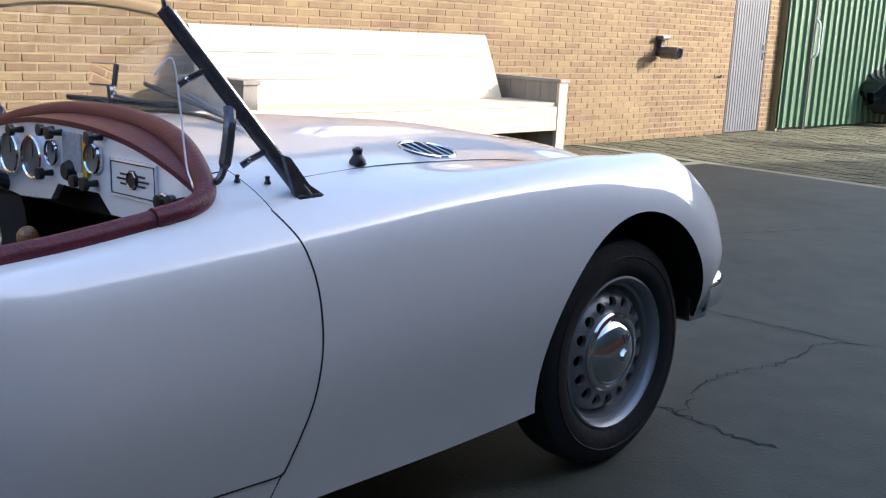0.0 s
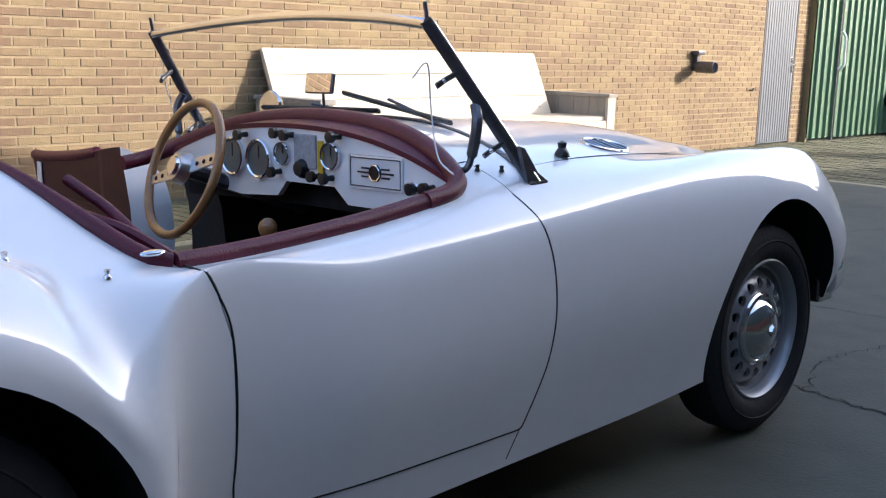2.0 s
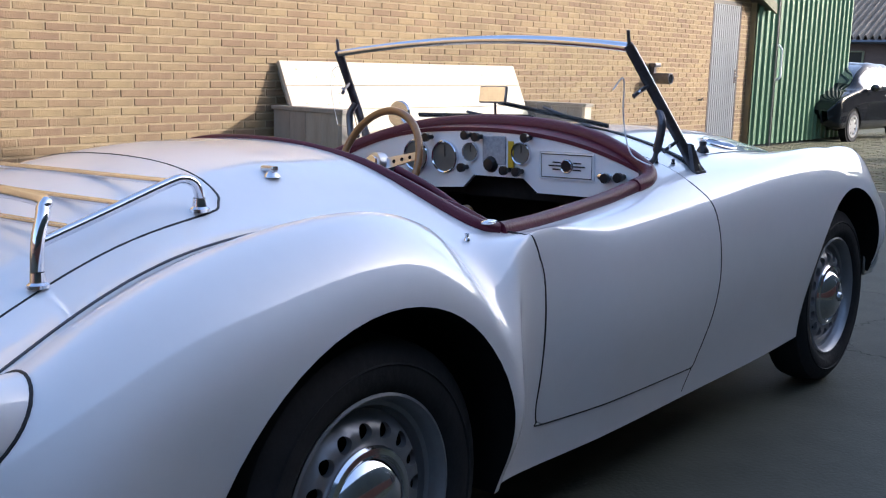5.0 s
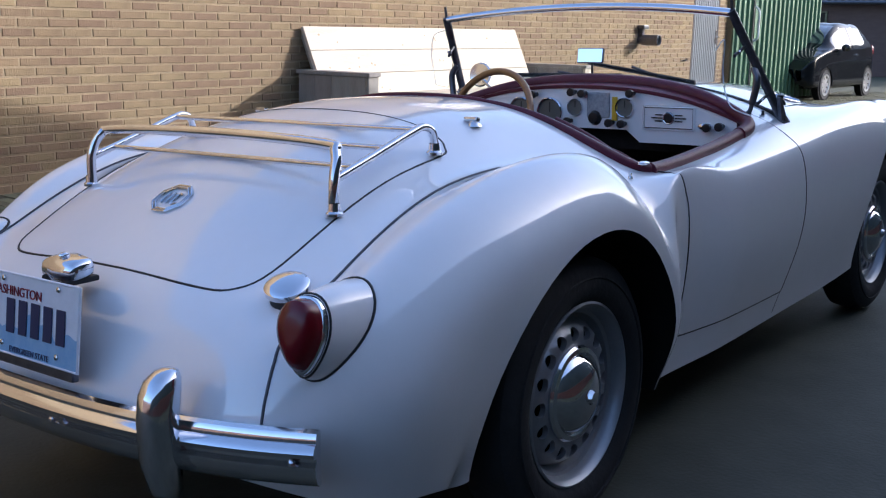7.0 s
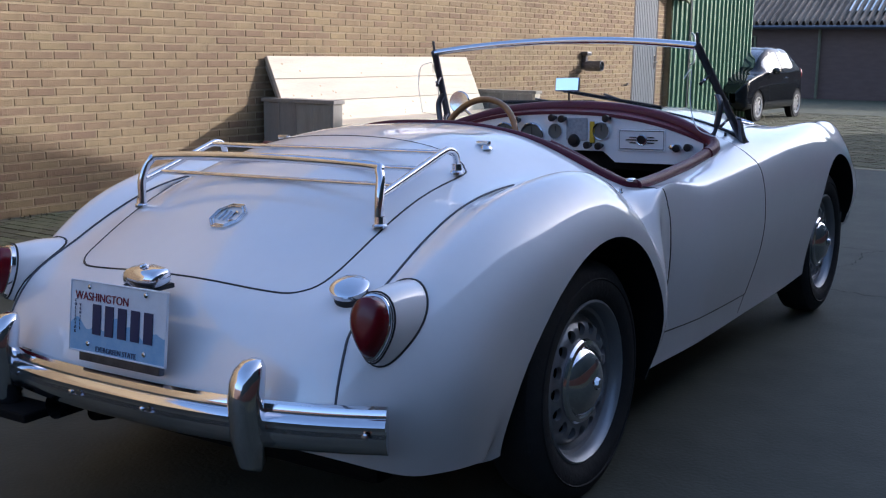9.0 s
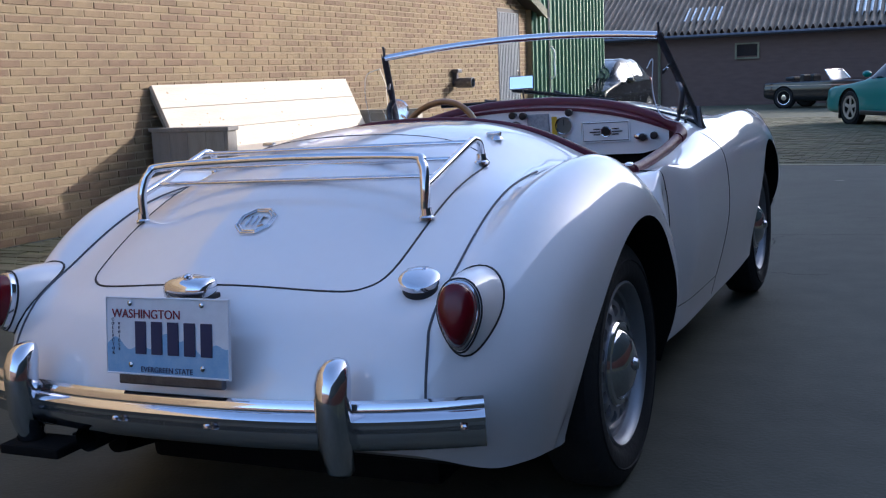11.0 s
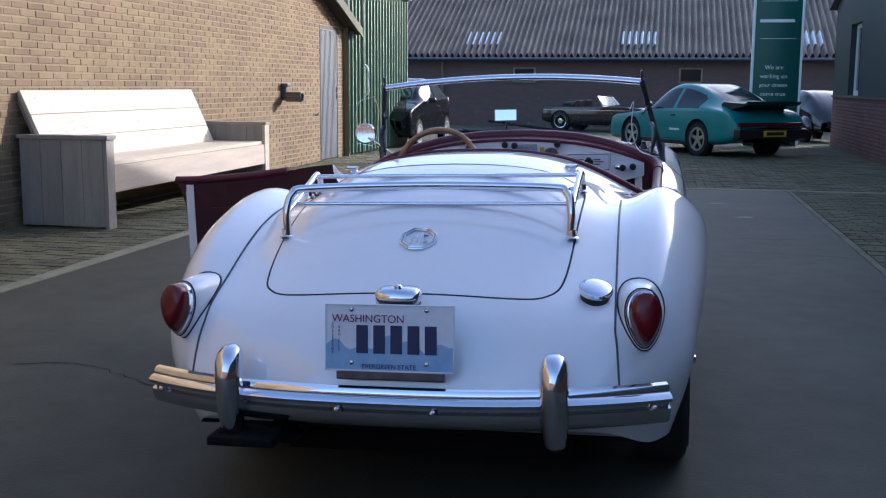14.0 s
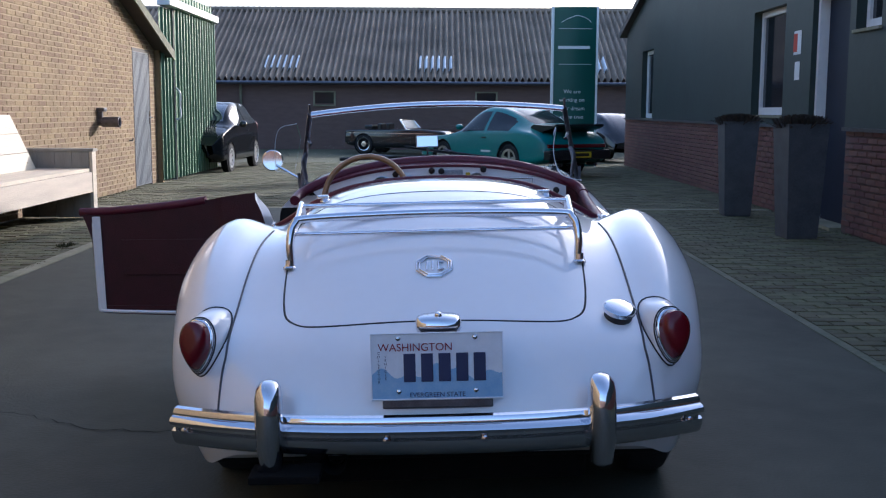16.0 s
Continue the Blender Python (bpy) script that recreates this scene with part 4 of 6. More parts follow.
def seat(x):
    s = part("seat", box((x - 0.22, 0.44, 0.40), (x + 0.22, 0.90, 0.52), 0.05), LEATHER, car, "dark red leather bucket seat", smooth=True)
    bm = bmesh.new()
    bmesh.ops.create_cube(bm, size=1.0, matrix=pose(x, 0.475, 0.585, 12) @ Matrix.Diagonal((0.46, 0.13, 0.36, 1)))
    bmesh.ops.bevel(bm, geom=bm.edges[:], offset=0.055, segments=4, affect="EDGES")
    part("backrest", bm, LEATHER, s, smooth=True)


seat(0.31)
seat(-0.31)
part("hood_stick", tube(smooth_line([(0.585, 0.47, 0.775), (0.56, 0.44, 0.80), (0.50, 0.40, 0.835), (0.35, 0.34, 0.87)], 6), 0.012, 8), LEATHER, car)

# ---- steering wheel ----
SW = pose(-0.313, 1.03, 0.836, 70, 0, -6)
sw = part("steering_wheel", tube([SW @ Vector((0.183 * math.cos(a), 0.183 * math.sin(a), 0)) for a in (2 * math.pi * i / 48 for i in range(48))], 0.0125, 10, closed=True), WHEEL_WOOD, car, "wood-rimmed steering wheel", smooth=True)
for k in (196, 14):
    bm = bmesh.new()
    m = SW @ pose(0, 0, 0.0, 0, 0, k)
    vs = [bm.verts.new(m @ Vector(p)) for p in ((0.03, -0.019, 0.002), (0.177, -0.0125, 0.002), (0.177, 0.0125, 0.002), (0.03, 0.019, 0.002), (0.03, -0.019, -0.003), (0.177, -0.0125, -0.003), (0.177, 0.0125, -0.003), (0.03, 0.019, -0.003))]
    for f in ((0, 1, 2, 3), (7, 6, 5, 4), (0, 4, 5, 1), (1, 5, 6, 2), (2, 6, 7, 3), (3, 7, 4, 0)):
        bm.faces.new([vs[i] for i in f])
    sp = part("spoke", bm, ALU, sw)
    for d in (0.075, 0.11, 0.145):
        bm = bmesh.new()
        bmesh.ops.create_cone(bm, cap_ends=True, segments=14, radius1=0.006, radius2=0.006, depth=0.008, matrix=m @ Matrix.Translation((d, 0, 0)))
        part("hole", bm, CARPET, sp)
bm = bmesh.new()
bmesh.ops.create_cone(bm, cap_ends=True, segments=24, radius1=0.045, radius2=0.036, depth=0.03, matrix=SW @ Matrix.Translation((0, 0, 0.012)))
part("hub", bm, ALU, sw, smooth=True)
bm = bmesh.new()
bmesh.ops.create_cone(bm, cap_ends=True, segments=20, radius1=0.027, radius2=0.024, depth=0.01, matrix=SW @ Matrix.Translation((0, 0, 0.031)))
part("horn_button", bm, CHROME, sw, smooth=True)
part("column", tube([SW @ Vector((0, 0, -0.01)), SW @ Vector((0, 0, -0.40))], 0.022, 10), DARK_METAL, sw)

# ---- windscreen ----
def ws_low(x):
    f = 1 - (abs(x) / 0.625) ** 2
    return Vector((x, 1.335 + 0.13 * f, 0.862 + 0.098 * f))


def ws_top(x):
    g = x / 0.625
    f = 1 - g * g
    return Vector((0.546 * g, 1.100 + 0.045 * f, 1.193 + 0.032 * f))


xs = np.linspace(-0.625, 0.625, 33)
verts, faces = [], []
for x in xs:
    a, b = ws_low(x), ws_top(x)
    for k in range(9):
        verts.append(a + (b - a) * k / 8)
for i in range(32):
    for k in range(8):
        q = i * 9 + k
        faces.append((q, q + 9, q + 10, q + 1))
bm = bmesh.new()
vs = [bm.verts.new(v) for v in verts]
for f in faces:
    bm.faces.new([vs[i] for i in f])
bmesh.ops.recalc_face_normals(bm, faces=bm.faces)
bmesh.ops.solidify(bm, geom=bm.faces[:], thickness=0.004)
screen = part("windscreen", bm, GLASS, car, "clear curved windscreen glass", smooth=True)
screen.visible_shadow = False
fr = part("frame", tube([ws_top(x) for x in xs], 0.0145, 12, flat=0.75), CHROME, screen, "worn chrome top rail", smooth=True)
part("lower_rail", tube([ws_low(x) + Vector((0, 0.004, 0.002)) for x in xs], 0.010, 8), GASKET, screen)
for s in (1, -1):
    a, b = ws_low(0.632 * s), ws_top(0.628 * s)
    post = part("post", tube([a + (a - b) * 0.06, a, b, b + (b - a) * 0.02], 0.0140, 10, flat=0.55), DARK_METAL, screen, "dull dark windscreen post", smooth=True)
    part("pin", tube([b, b + Vector((0, -0.008, 0.045))], 0.005, 8), DARK_METAL, post)
    part("foot", box((min(s * 0.622, s * 0.646), 1.322, 0.836), (max(s * 0.622, s * 0.646), 1.385, 0.850), 0.005), DARK_METAL, post)
    part("stay", tube(smooth_line([a + (b - a) * 0.49 + Vector((-s * 0.008, -0.010, 0)), Vector((s * 0.600, 1.196, 0.985)), Vector((s * 0.590, 1.190, 0.915)), Vector((s * 0.583, 1.180, 0.885)), Vector((s * 0.560, 1.172, 0.880))], 6), [0.012] * 13 + [0.0075] * 12, 8, flat=0.55), DARK_METAL, post)
    part("gusset", prism([(1.318, 0.846), (1.392, 0.843), (1.352, 0.868), (1.306, 0.925), (1.290, 0.930)], min(s * 0.630, s * 0.642), max(s * 0.630, s * 0.642), "x"), DARK_METAL, post)
    part("edge_strip", tube([a + (a - b) * 0.04 + Vector((s * 0.009, 0.012, 0.002)), b + Vector((s * 0.007, 0.012, 0.002))], 0.0035, 6), CHROME, post, "bright chrome outer edge")
    for f in (0.24, 0.70):
        p = a + (b - a) * f
        arm = part("bracket", tube([p + Vector((-s * 0.004, -0.006, -0.004)), p + Vector((-s * 0.012, -0.034, -0.018)), p + Vector((-s * 0.020, -0.050, -0.030))], [0.009, 0.009, 0.010], 8, flat=0.6), DARK_METAL, post)
        part("screw", ball(p + Vector((-s * 0.012 + s * 0.004, -0.040, -0.018)), (0.005, 0.005, 0.005), 8, 6), CHROME, arm)
# wipers
for x0, x1 in ((-0.10, -0.46), (0.20, -0.16)):
    w = part("wiper", tube([ws_low(x0) + Vector((0, 0.05, 0.0)), ws_low((x0 + x1) / 2) + Vector((0, 0.004, 0.055))], 0.005, 6), DARK_METAL, car)
    part("blade", tube([ws_low(x0 + 0.08) + Vector((0, 0.006, 0.022)), ws_low(x1) + Vector((0, 0.006, 0.075))], 0.006, 6, flat=1.6), GASKET, w)
for x, y in ((0.565, 1.235), (0.588, 1.29)):
    p = down(x, y)
    part("snap_stud", lathe([(0.0, 0.007), (0.004, 0.006), (0.008, 0.004), (0.014, 0.0055), (0.016, 0.0)], 12, "z", p), BLACK_KNOB, car, smooth=True)
p = down(0.545, 1.56)
part("bonnet_knob", lathe([(0.0, 0.020), (0.010, 0.018), (0.022, 0.010), (0.034, 0.012), (0.040, 0.0)], 14, "z", p), BLACK_KNOB, car, smooth=True)
# bonnet vents
for s in (1, -1):
    c = down(0.455 * s, 1.86, 0.002)
    px, py = (down(0.455 * s + 0.02, 1.86) - down(0.455 * s - 0.02, 1.86)).normalized(), (down(0.455 * s, 1.90) - down(0.455 * s, 1.82)).normalized()
    bm = bmesh.new()
    ring = [c + px * 0.048 * math.cos(a) + py * 0.085 * math.sin(a) for a in (2 * math.pi * i / 30 for i in range(30))]
    vent = part("bonnet_vent", tube(ring, 0.005, 8, closed=True), CHROME, car, smooth=True)
    f = [bm.verts.new(p) for p in ring]
    bm.faces.new(f)
    part("vent_well", bm, CARPET, vent)
    for k in (-0.048, -0.018, 0.018, 0.048):
        w = 0.046 * math.sqrt(max(0.05, 1 - (k / 0.085) ** 2))
        part("slat", tube([c + py * k - px * w, c + py * (k + 0.012) + px * w], 0.0030, 6), CHROME, vent)

# mirrors and aerial wire
m = pose(-0.050, 1.290, 1.058, -11, 0, 6)
mirror = part("rear_mirror", tube([(-0.050, 1.315, 0.955), (-0.050, 1.302, 0.99), (-0.050, 1.298, 1.05)], 0.004, 8), DARK_METAL, car)
bm = box((-0.050, -0.006, -0.027), (0.050, 0.006, 0.027), 0.005)
bm.transform(m)
part("mirror_back", bm, DARK_METAL, mirror)
bm = box((-0.0465, -0.0085, -0.0235), (0.0465, -0.0065, 0.0235))
bm.transform(m)
part("mirror_face", bm, MIRROR, mirror)
wm = part("wing_mirror", tube(smooth_line([down(-0.63, 1.60), (-0.70, 1.64, 0.89), (-0.800, 1.682, 0.945)], 5), 0.006, 8), CHROME, car)
bm = lathe([(0.0, 0.0), (0.002, 0.052), (-0.006, 0.058), (-0.03, 0.045), (-0.045, 0.0)], 24, "y", (0, 0, 0), -1)
bm.transform(pose(-0.818, 1.685, 0.968, -6, 0, 8) @ Matrix.Scale(0.9, 4))
part("mirror_head", bm, CHROME, wm, smooth=True)
wing = [(-0.655, 1.29, 0.93), (-0.735, 1.27, 0.945), (-0.728, 1.235, 1.06), (-0.700, 1.215, 1.135), (-0.62, 1.185, 1.155), (-0.605, 1.20, 1.09)]
bm = bmesh.new()
vs = [bm.verts.new(q) for q in wing]
for k in (1, 2, 3, 4):
    bm.faces.new((vs[0], vs[k], vs[k + 1]))
bmesh.ops.recalc_face_normals(bm, faces=bm.faces)
bmesh.ops.solidify(bm, geom=bm.faces[:], thickness=0.004)
deflector = part("wind_deflector", bm, GLASS, car, "small clear side wind deflector")
deflector.visible_shadow = False
part("glass_edge", tube(smooth_line(wing[1:5], 6), 0.0012, 6), PLATE_WHITE, deflector)
part("wire", tube(smooth_line([(0.50, 1.10, 1.08), (0.515, 1.13, 1.11), (0.505, 1.15, 1.02), (0.515, 1.15, 0.95), (0.54, 1.14, 0.905), (0.585, 1.12, 0.888), (0.622, 1.10, 0.882)], 7), 0.002, 5), PLATE_WHITE, car, "loose pale wire")

# ---- wheels ----
def disc_with_holes(x_of, r0, r1, count, hole_r, thick):
    verts, faces = [], []
    step = 2 * math.pi / count
    rm = (r0 + r1) / 2
    k = 16
    for c in range(count):
        base = len(verts)
        for j in range(k):
            a = 2 * math.pi * j / k
            u, v = math.cos(a), math.sin(a)
            big = max(abs(u), abs(v))
            r, th = rm + (r1 - r0) / 2 * v / big, (c + 0.5 * u / big) * step
            verts.append((x_of(r), r * math.cos(th), r * math.sin(th)))
        for depth in (0.0, thick):
            for j in range(k):
                a = 2 * math.pi * j / k
                r, th = rm + hole_r * math.sin(a), c * step + hole_r * math.cos(a) / rm
                verts.append((x_of(r) - depth, r * math.cos(th), r * math.sin(th)))
        for ring in (0, 1):
            for j in range(k):
                n = (j + 1) % k
                faces.append((base + ring * k + j, base + ring * k + n, base + (ring + 1) * k + n, base + (ring + 1) * k + j))
    bm = bmesh.new()
    vs = [bm.verts.new(v) for v in verts]
    for f in faces:
        bm.faces.new([vs[i] for i in f])
    bmesh.ops.remove_doubles(bm, verts=bm.verts, dist=0.0004)
    return bm


def wheel(x, y, side, lift):
    """Steel disc wheel with a ring of holes and a chrome cap; its outer face looks to +x before it is turned."""
    w = part("wheel", lathe([(-0.075, 0.200), (-0.080, 0.245), (-0.078, 0.285), (-0.060, 0.310), (-0.030, 0.3165), (0.030, 0.3165), (0.055, 0.311), (0.070, 0.292), (0.076, 0.262), (0.076, 0.24), (0.068, 0.222), (0.052, 0.205)], 56), RUBBER, car, "black rubber tyre on a silver steel wheel", smooth=True)
    part("wall_rib", lathe([(0.0755, 0.272), (0.0785, 0.269), (0.0755, 0.266)], 56), RUBBER, w)
    part("rim", lathe([(0.052, 0.206), (0.064, 0.214), (0.067, 0.208), (0.058, 0.200), (0.046, 0.196), (0.034, 0.193), (0.030, 0.184), (0.016, 0.181), (0.010, 0.174), (0.018, 0.168)], 56), STEEL_GREY, w, smooth=True)
    part("disc", disc_with_holes(lambda r: 0.018 + 0.030 * max(0.0, 1 - ((r - 0.134) / 0.036) ** 2) if r > 0.134 else 0.048 - 0.15 * (0.134 - r), 0.108, 0.169, 16, 0.0165, 0.014), STEEL_GREY, w, smooth=True)
    part("back_plate", lathe([(-0.01, 0.21), (-0.012, 0.0)], 40), UNDERSEAL, w)
    cap = part("hub_cap", lathe([(0.036, 0.111), (0.050, 0.112), (0.056, 0.107), (0.058, 0.096), (0.054, 0.091), (0.064, 0.084), (0.080, 0.064), (0.088, 0.038), (0.090, 0.018), (0.092, 0.017)], 44), CHROME, w, smooth=True)
    part("cap_boss", lathe([(0.090, 0.018), (0.100, 0.013), (0.101, 0.0)], 8), CHROME, cap)
    w.location = (x, y, 0.315 + lift)
    w.rotation_euler = (0, 0, 0 if side > 0 else math.pi)
    return w


for x, y, s, lift in ((0.652, -0.082, 1, 0.022), (-0.652, -0.082, -1, 0.055), (0.604, 2.388, 1, 0.003), (-0.604, 2.388, -1, 0.030)):
    wheel(x, y, s, lift)

# ---- rear lamps ----
def tail_lamp(s):
    """A shield-shaped red lens in a chrome bezel on a white plinth that runs out forwards into the wing."""
    m = Matrix.Translation((s * 0.603, -0.806, 0.641)) @ pose(0, 0, 0, -13, 0, s * 13)
    n = 32
    angles = [2 * math.pi * i / n for i in range(n)]

    def shield(a, w, h):
        c, q = math.cos(a), math.sin(a)
        return math.copysign(abs(c) ** 0.85, c) * w * (1 + 0.14 * q - 0.08 * q * q) * (1 - 0.18 * max(0.0, -q) ** 1.5), h * (q * 1.0 if q > 0 else q * 1.10)

    def level(d, w, h, dz=0.0):
        return [m @ Vector((shield(a, w, h)[0], -d, shield(a, w, h)[1] + dz)) for a in angles]

    def loft(rings, material, name, parent, label=""):
        bm = bmesh.new()
        rings = [[bm.verts.new(v) for v in r] for r in rings]
        for a, b in zip(rings, rings[1:]):
            for i in range(n):
                bm.faces.new((a[i], a[(i + 1) % n], b[(i + 1) % n], b[i]))
        bm.faces.new(rings[-1])
        return part(name, bm, material, parent, label, smooth=True)

    back = m.to_3x3() @ Vector((0, 1, 0))
    foot = []
    for a in angles:
        x, z = shield(a, 0.060, 0.086)
        x, z = x + s * (0.010 + 0.006 * math.sin(a)), z + 0.006
        hit = SKIN.ray_cast(m @ Vector((x, -0.4, z)), back)
        foot.append(hit[0] + hit[1] * 0.001)
    neck = level(0.026, 0.044, 0.069, -0.006)
    middle = [f.lerp(q, 0.5) * 1.0 + (f - q).length * 0.06 * (f - m.translation).normalized() for f, q in zip(foot, neck)]
    lamp = loft([foot, middle, neck, level(0.030, 0.042, 0.066, -0.006)], PAINT, "tail_lamp", car, "dark red tail lamp on a white plinth with a black gasket")
    part("gasket", tube(foot, 0.0032, 6, closed=True), GASKET, lamp)
    part("bezel_gasket", tube(neck, 0.0026, 6, closed=True), GASKET, lamp)
    loft([level(0.026, 0.0425, 0.067, -0.006), level(0.040, 0.0415, 0.065, -0.006), level(0.042, 0.039, 0.0615, -0.006)], CHROME, "lens_ring", lamp)
    loft([level(0.038, 0.0385, 0.061, -0.006), level(0.060, 0.037, 0.057, -0.003), level(0.072, 0.034, 0.051, 0.0), level(0.079, 0.026, 0.040, 0.002), level(0.081, 0.013, 0.022, 0.003)], RED_LENS, "lens", lamp)


tail_lamp(1)
tail_lamp(-1)

# ---- rear bumper ----
def bumper_line(x):
    return Vector((x, -1.005 + 0.135 * (abs(x) / 0.68) ** 2.6, 0.0))


def sweep(section, xs, z0, name, material, parent, label=""):
    bm = bmesh.new()
    rings = []
    for x in xs:
        p = bumper_line(x)
        t = (bumper_line(x + 0.01) - bumper_line(x - 0.01)).normalized()
        nrm = Vector((t.y, -t.x, 0))
        rings.append([bm.verts.new(p + nrm * d + Vector((0, 0, z0 + 0.82 * h))) for d, h in section])
    k = len(section)
    for a, b in zip(rings, rings[1:]):
        for i in range(k):
            bm.faces.new((a[i], a[(i + 1) % k], b[(i + 1) % k], b[i]))
    bm.faces.new(rings[0])
    bm.faces.new(rings[-1][::-1])
    return part(name, bm, material, parent, label, smooth=True)


xs = np.linspace(-0.668, 0.668, 49)
bumper = sweep([(-0.012, -0.058), (0.0, -0.062), (0.012, -0.052), (0.020, -0.030), (0.021, -0.012), (0.012, -0.004), (0.012, 0.004), (0.026, 0.010), (0.029, 0.020), (0.024, 0.030), (0.012, 0.036), (0.012, 0.044), (0.006, 0.056), (-0.006, 0.060), (-0.014, 0.055), (-0.010, 0.0)], xs, 0.442, "rear_bumper", CHROME, car, "chrome rear bumper with two overriders")
for x in (-0.64, -0.12, 0.12, 0.64):
    p = bumper_line(x)
    part("bolt", ball((p.x, p.y - 0.025, 0.437), (0.009, 0.006, 0.009), 10, 6), CHROME, bumper)
for s in (1, -1):
    c = s * 0.408
    rings = []
    bm = bmesh.new()
    for z, w, d0, d1 in ((0.345, 0.014, 0.0, 0.030), (0.36, 0.027, -0.005, 0.054), (0.42, 0.034, -0.005, 0.072), (0.50, 0.035, -0.005, 0.073), (0.540, 0.035, -0.012, 0.066), (0.563, 0.031, -0.015, 0.052), (0.576, 0.022, -0.012, 0.032), (0.580, 0.010, -0.004, 0.014)):
        y = bumper_line(c).y
        ring = []
        for i in range(16):
            a = 2 * math.pi * i / 16
            ring.append(bm.verts.new((c + w * math.cos(a) * (1 if math.sin(a) > 0 else 1.0), y - ((d1 + d0) / 2 + (d1 - d0) / 2 * math.sin(a)), z)))
        rings.append(ring)
    for a, b in zip(rings, rings[1:]):
        for i in range(16):
            bm.faces.new((a[i], a[(i + 1) % 16], b[(i + 1) % 16], b[i]))
    bm.faces.new(rings[0][::-1])
    bm.faces.new(rings[-1])
    part("overrider", bm, CHROME, bumper, smooth=True)
    part("bumper_iron", box((c - 0.02, -1.0, 0.44), (c + 0.02, -0.80, 0.48)), DARK_METAL, bumper)

# front bumper, wrapped round the nose
fb = part("front_bumper", tube(smooth_line([(-0.655, 2.85, 0.40), (-0.58, 3.05, 0.40), (-0.3, 3.17, 0.40), (0, 3.20, 0.40), (0.3, 3.17, 0.40), (0.58, 3.05, 0.40), (0.655, 2.85, 0.40)], 8), 0.022, 12, up=(0, 0, 1), flat=2.3), CHROME, car, "chrome front bumper", smooth=True)
for s in (1, -1):
    part("bumper_iron", box((min(s * 0.60, s * 0.655), 2.78, 0.33), (max(s * 0.60, s * 0.655), 2.88, 0.46), 0.01), WORN_CHROME, fb)
    hl = part("headlamp", lathe([(0.0, 0.096), (0.018, 0.094), (0.026, 0.084), (0.026, 0.080), (0.038, 0.05), (0.042, 0.0)], 28, "y", (s * 0.515, 2.905, 0.655)), CHROME, car, smooth=True)

# ---- boot furniture ----
boot_badge = part("boot_badge", bmesh.new(), CHROME, lid)
c = down(0, -0.622)
ax, ay = Vector((1, 0, 0)), (down(0, -0.58) - down(0, -0.66)).normalized()
az = ax.cross(ay)
MB = Matrix((( ax.x, ay.x, az.x, c.x), (ax.y, ay.y, az.y, c.y), (ax.z, ay.z, az.z, c.z), (0, 0, 0, 1)))
bm = bmesh.new()
for r in (0.048, 0.040):
    tube([MB @ Vector((a, b, 0.003)) for a, b in octagon(r, 1.08)], 0.0028, 6, closed=True, bm=bm)
for p, q in (((-0.020, -0.018), (-0.020, 0.018)), ((-0.004, -0.018), (-0.004, 0.018)), ((0.012, -0.018), (0.012, 0.018)), ((0.012, 0.018), (0.026, 0.012)), ((0.012, -0.018), (0.026, -0.012))):
    tube([MB @ Vector((*p, 0.003)), MB @ Vector((*q, 0.003))], 0.003, 6, bm=bm)
bm.to_mesh(boot_badge.data)
bm.free()
bh = part("plate_lamp", bmesh.new(), CHROME, car, "chrome number plate lamp and boot handle")
bm = bmesh.new()
rings = []
for x, w, h in ((-0.045, 0.020, 0.010), (-0.041, 0.034, 0.016), (-0.030, 0.043, 0.020), (0.012, 0.049, 0.024), (0.054, 0.043, 0.020), (0.065, 0.034, 0.016), (0.069, 0.020, 0.010)):
    ring = []
    for k in range(12):
        a = 2 * math.pi * k / 12
        c, q = math.cos(a), math.sin(a)
        ring.append(bm.verts.new((x, -0.900 - 0.72 * w * math.copysign(abs(c) ** 0.6, c), 0.697 + h * math.copysign(abs(q) ** (0.7 if q > 0 else 0.4), q) - 0.12 * w * c)))
    rings.append(ring)
for a, b in zip(rings, rings[1:]):
    for k in range(12):
        bm.faces.new((a[k], a[(k + 1) % 12], b[(k + 1) % 12], b[k]))
bm.faces.new(rings[0][::-1])
bm.faces.new(rings[-1])
bm.to_mesh(bh.data)
bm.free()
bh.data.shade_smooth()
part("boss", ball((0.012, -0.905, 0.722), (0.010, 0.012, 0.006), 12, 8), CHROME, bh)
part("lamp_foot", box((-0.036, -0.93, 0.668), (0.060, -0.86, 0.680), 0.004), GASKET, bh)
cap_at = down(0.486, -0.752)
cap_up = (SKIN.ray_cast(Vector((0.486, -0.752, 2.0)), Vector((0, 0, -1)))[1] + Vector((0.05, -0.02, 0.25))).normalized()
cap = part("fuel_cap", lathe([(0.014, 0.039), (0.017, 0.043), (0.028, 0.043), (0.031, 0.040), (0.034, 0.030), (0.0365, 0.014), (0.037, 0.0)], 36, "z"), CHROME, car, "chrome fuel filler cap on a black rubber ring", smooth=True)
cap.matrix_local = Matrix.Translation(cap_at) @ cap_up.to_track_quat("Z", "Y").to_matrix().to_4x4()
part("rubber_ring", lathe([(-0.012, 0.037), (0.015, 0.038), (0.016, 0.020)], 28, "z"), GASKET, cap, smooth=True)

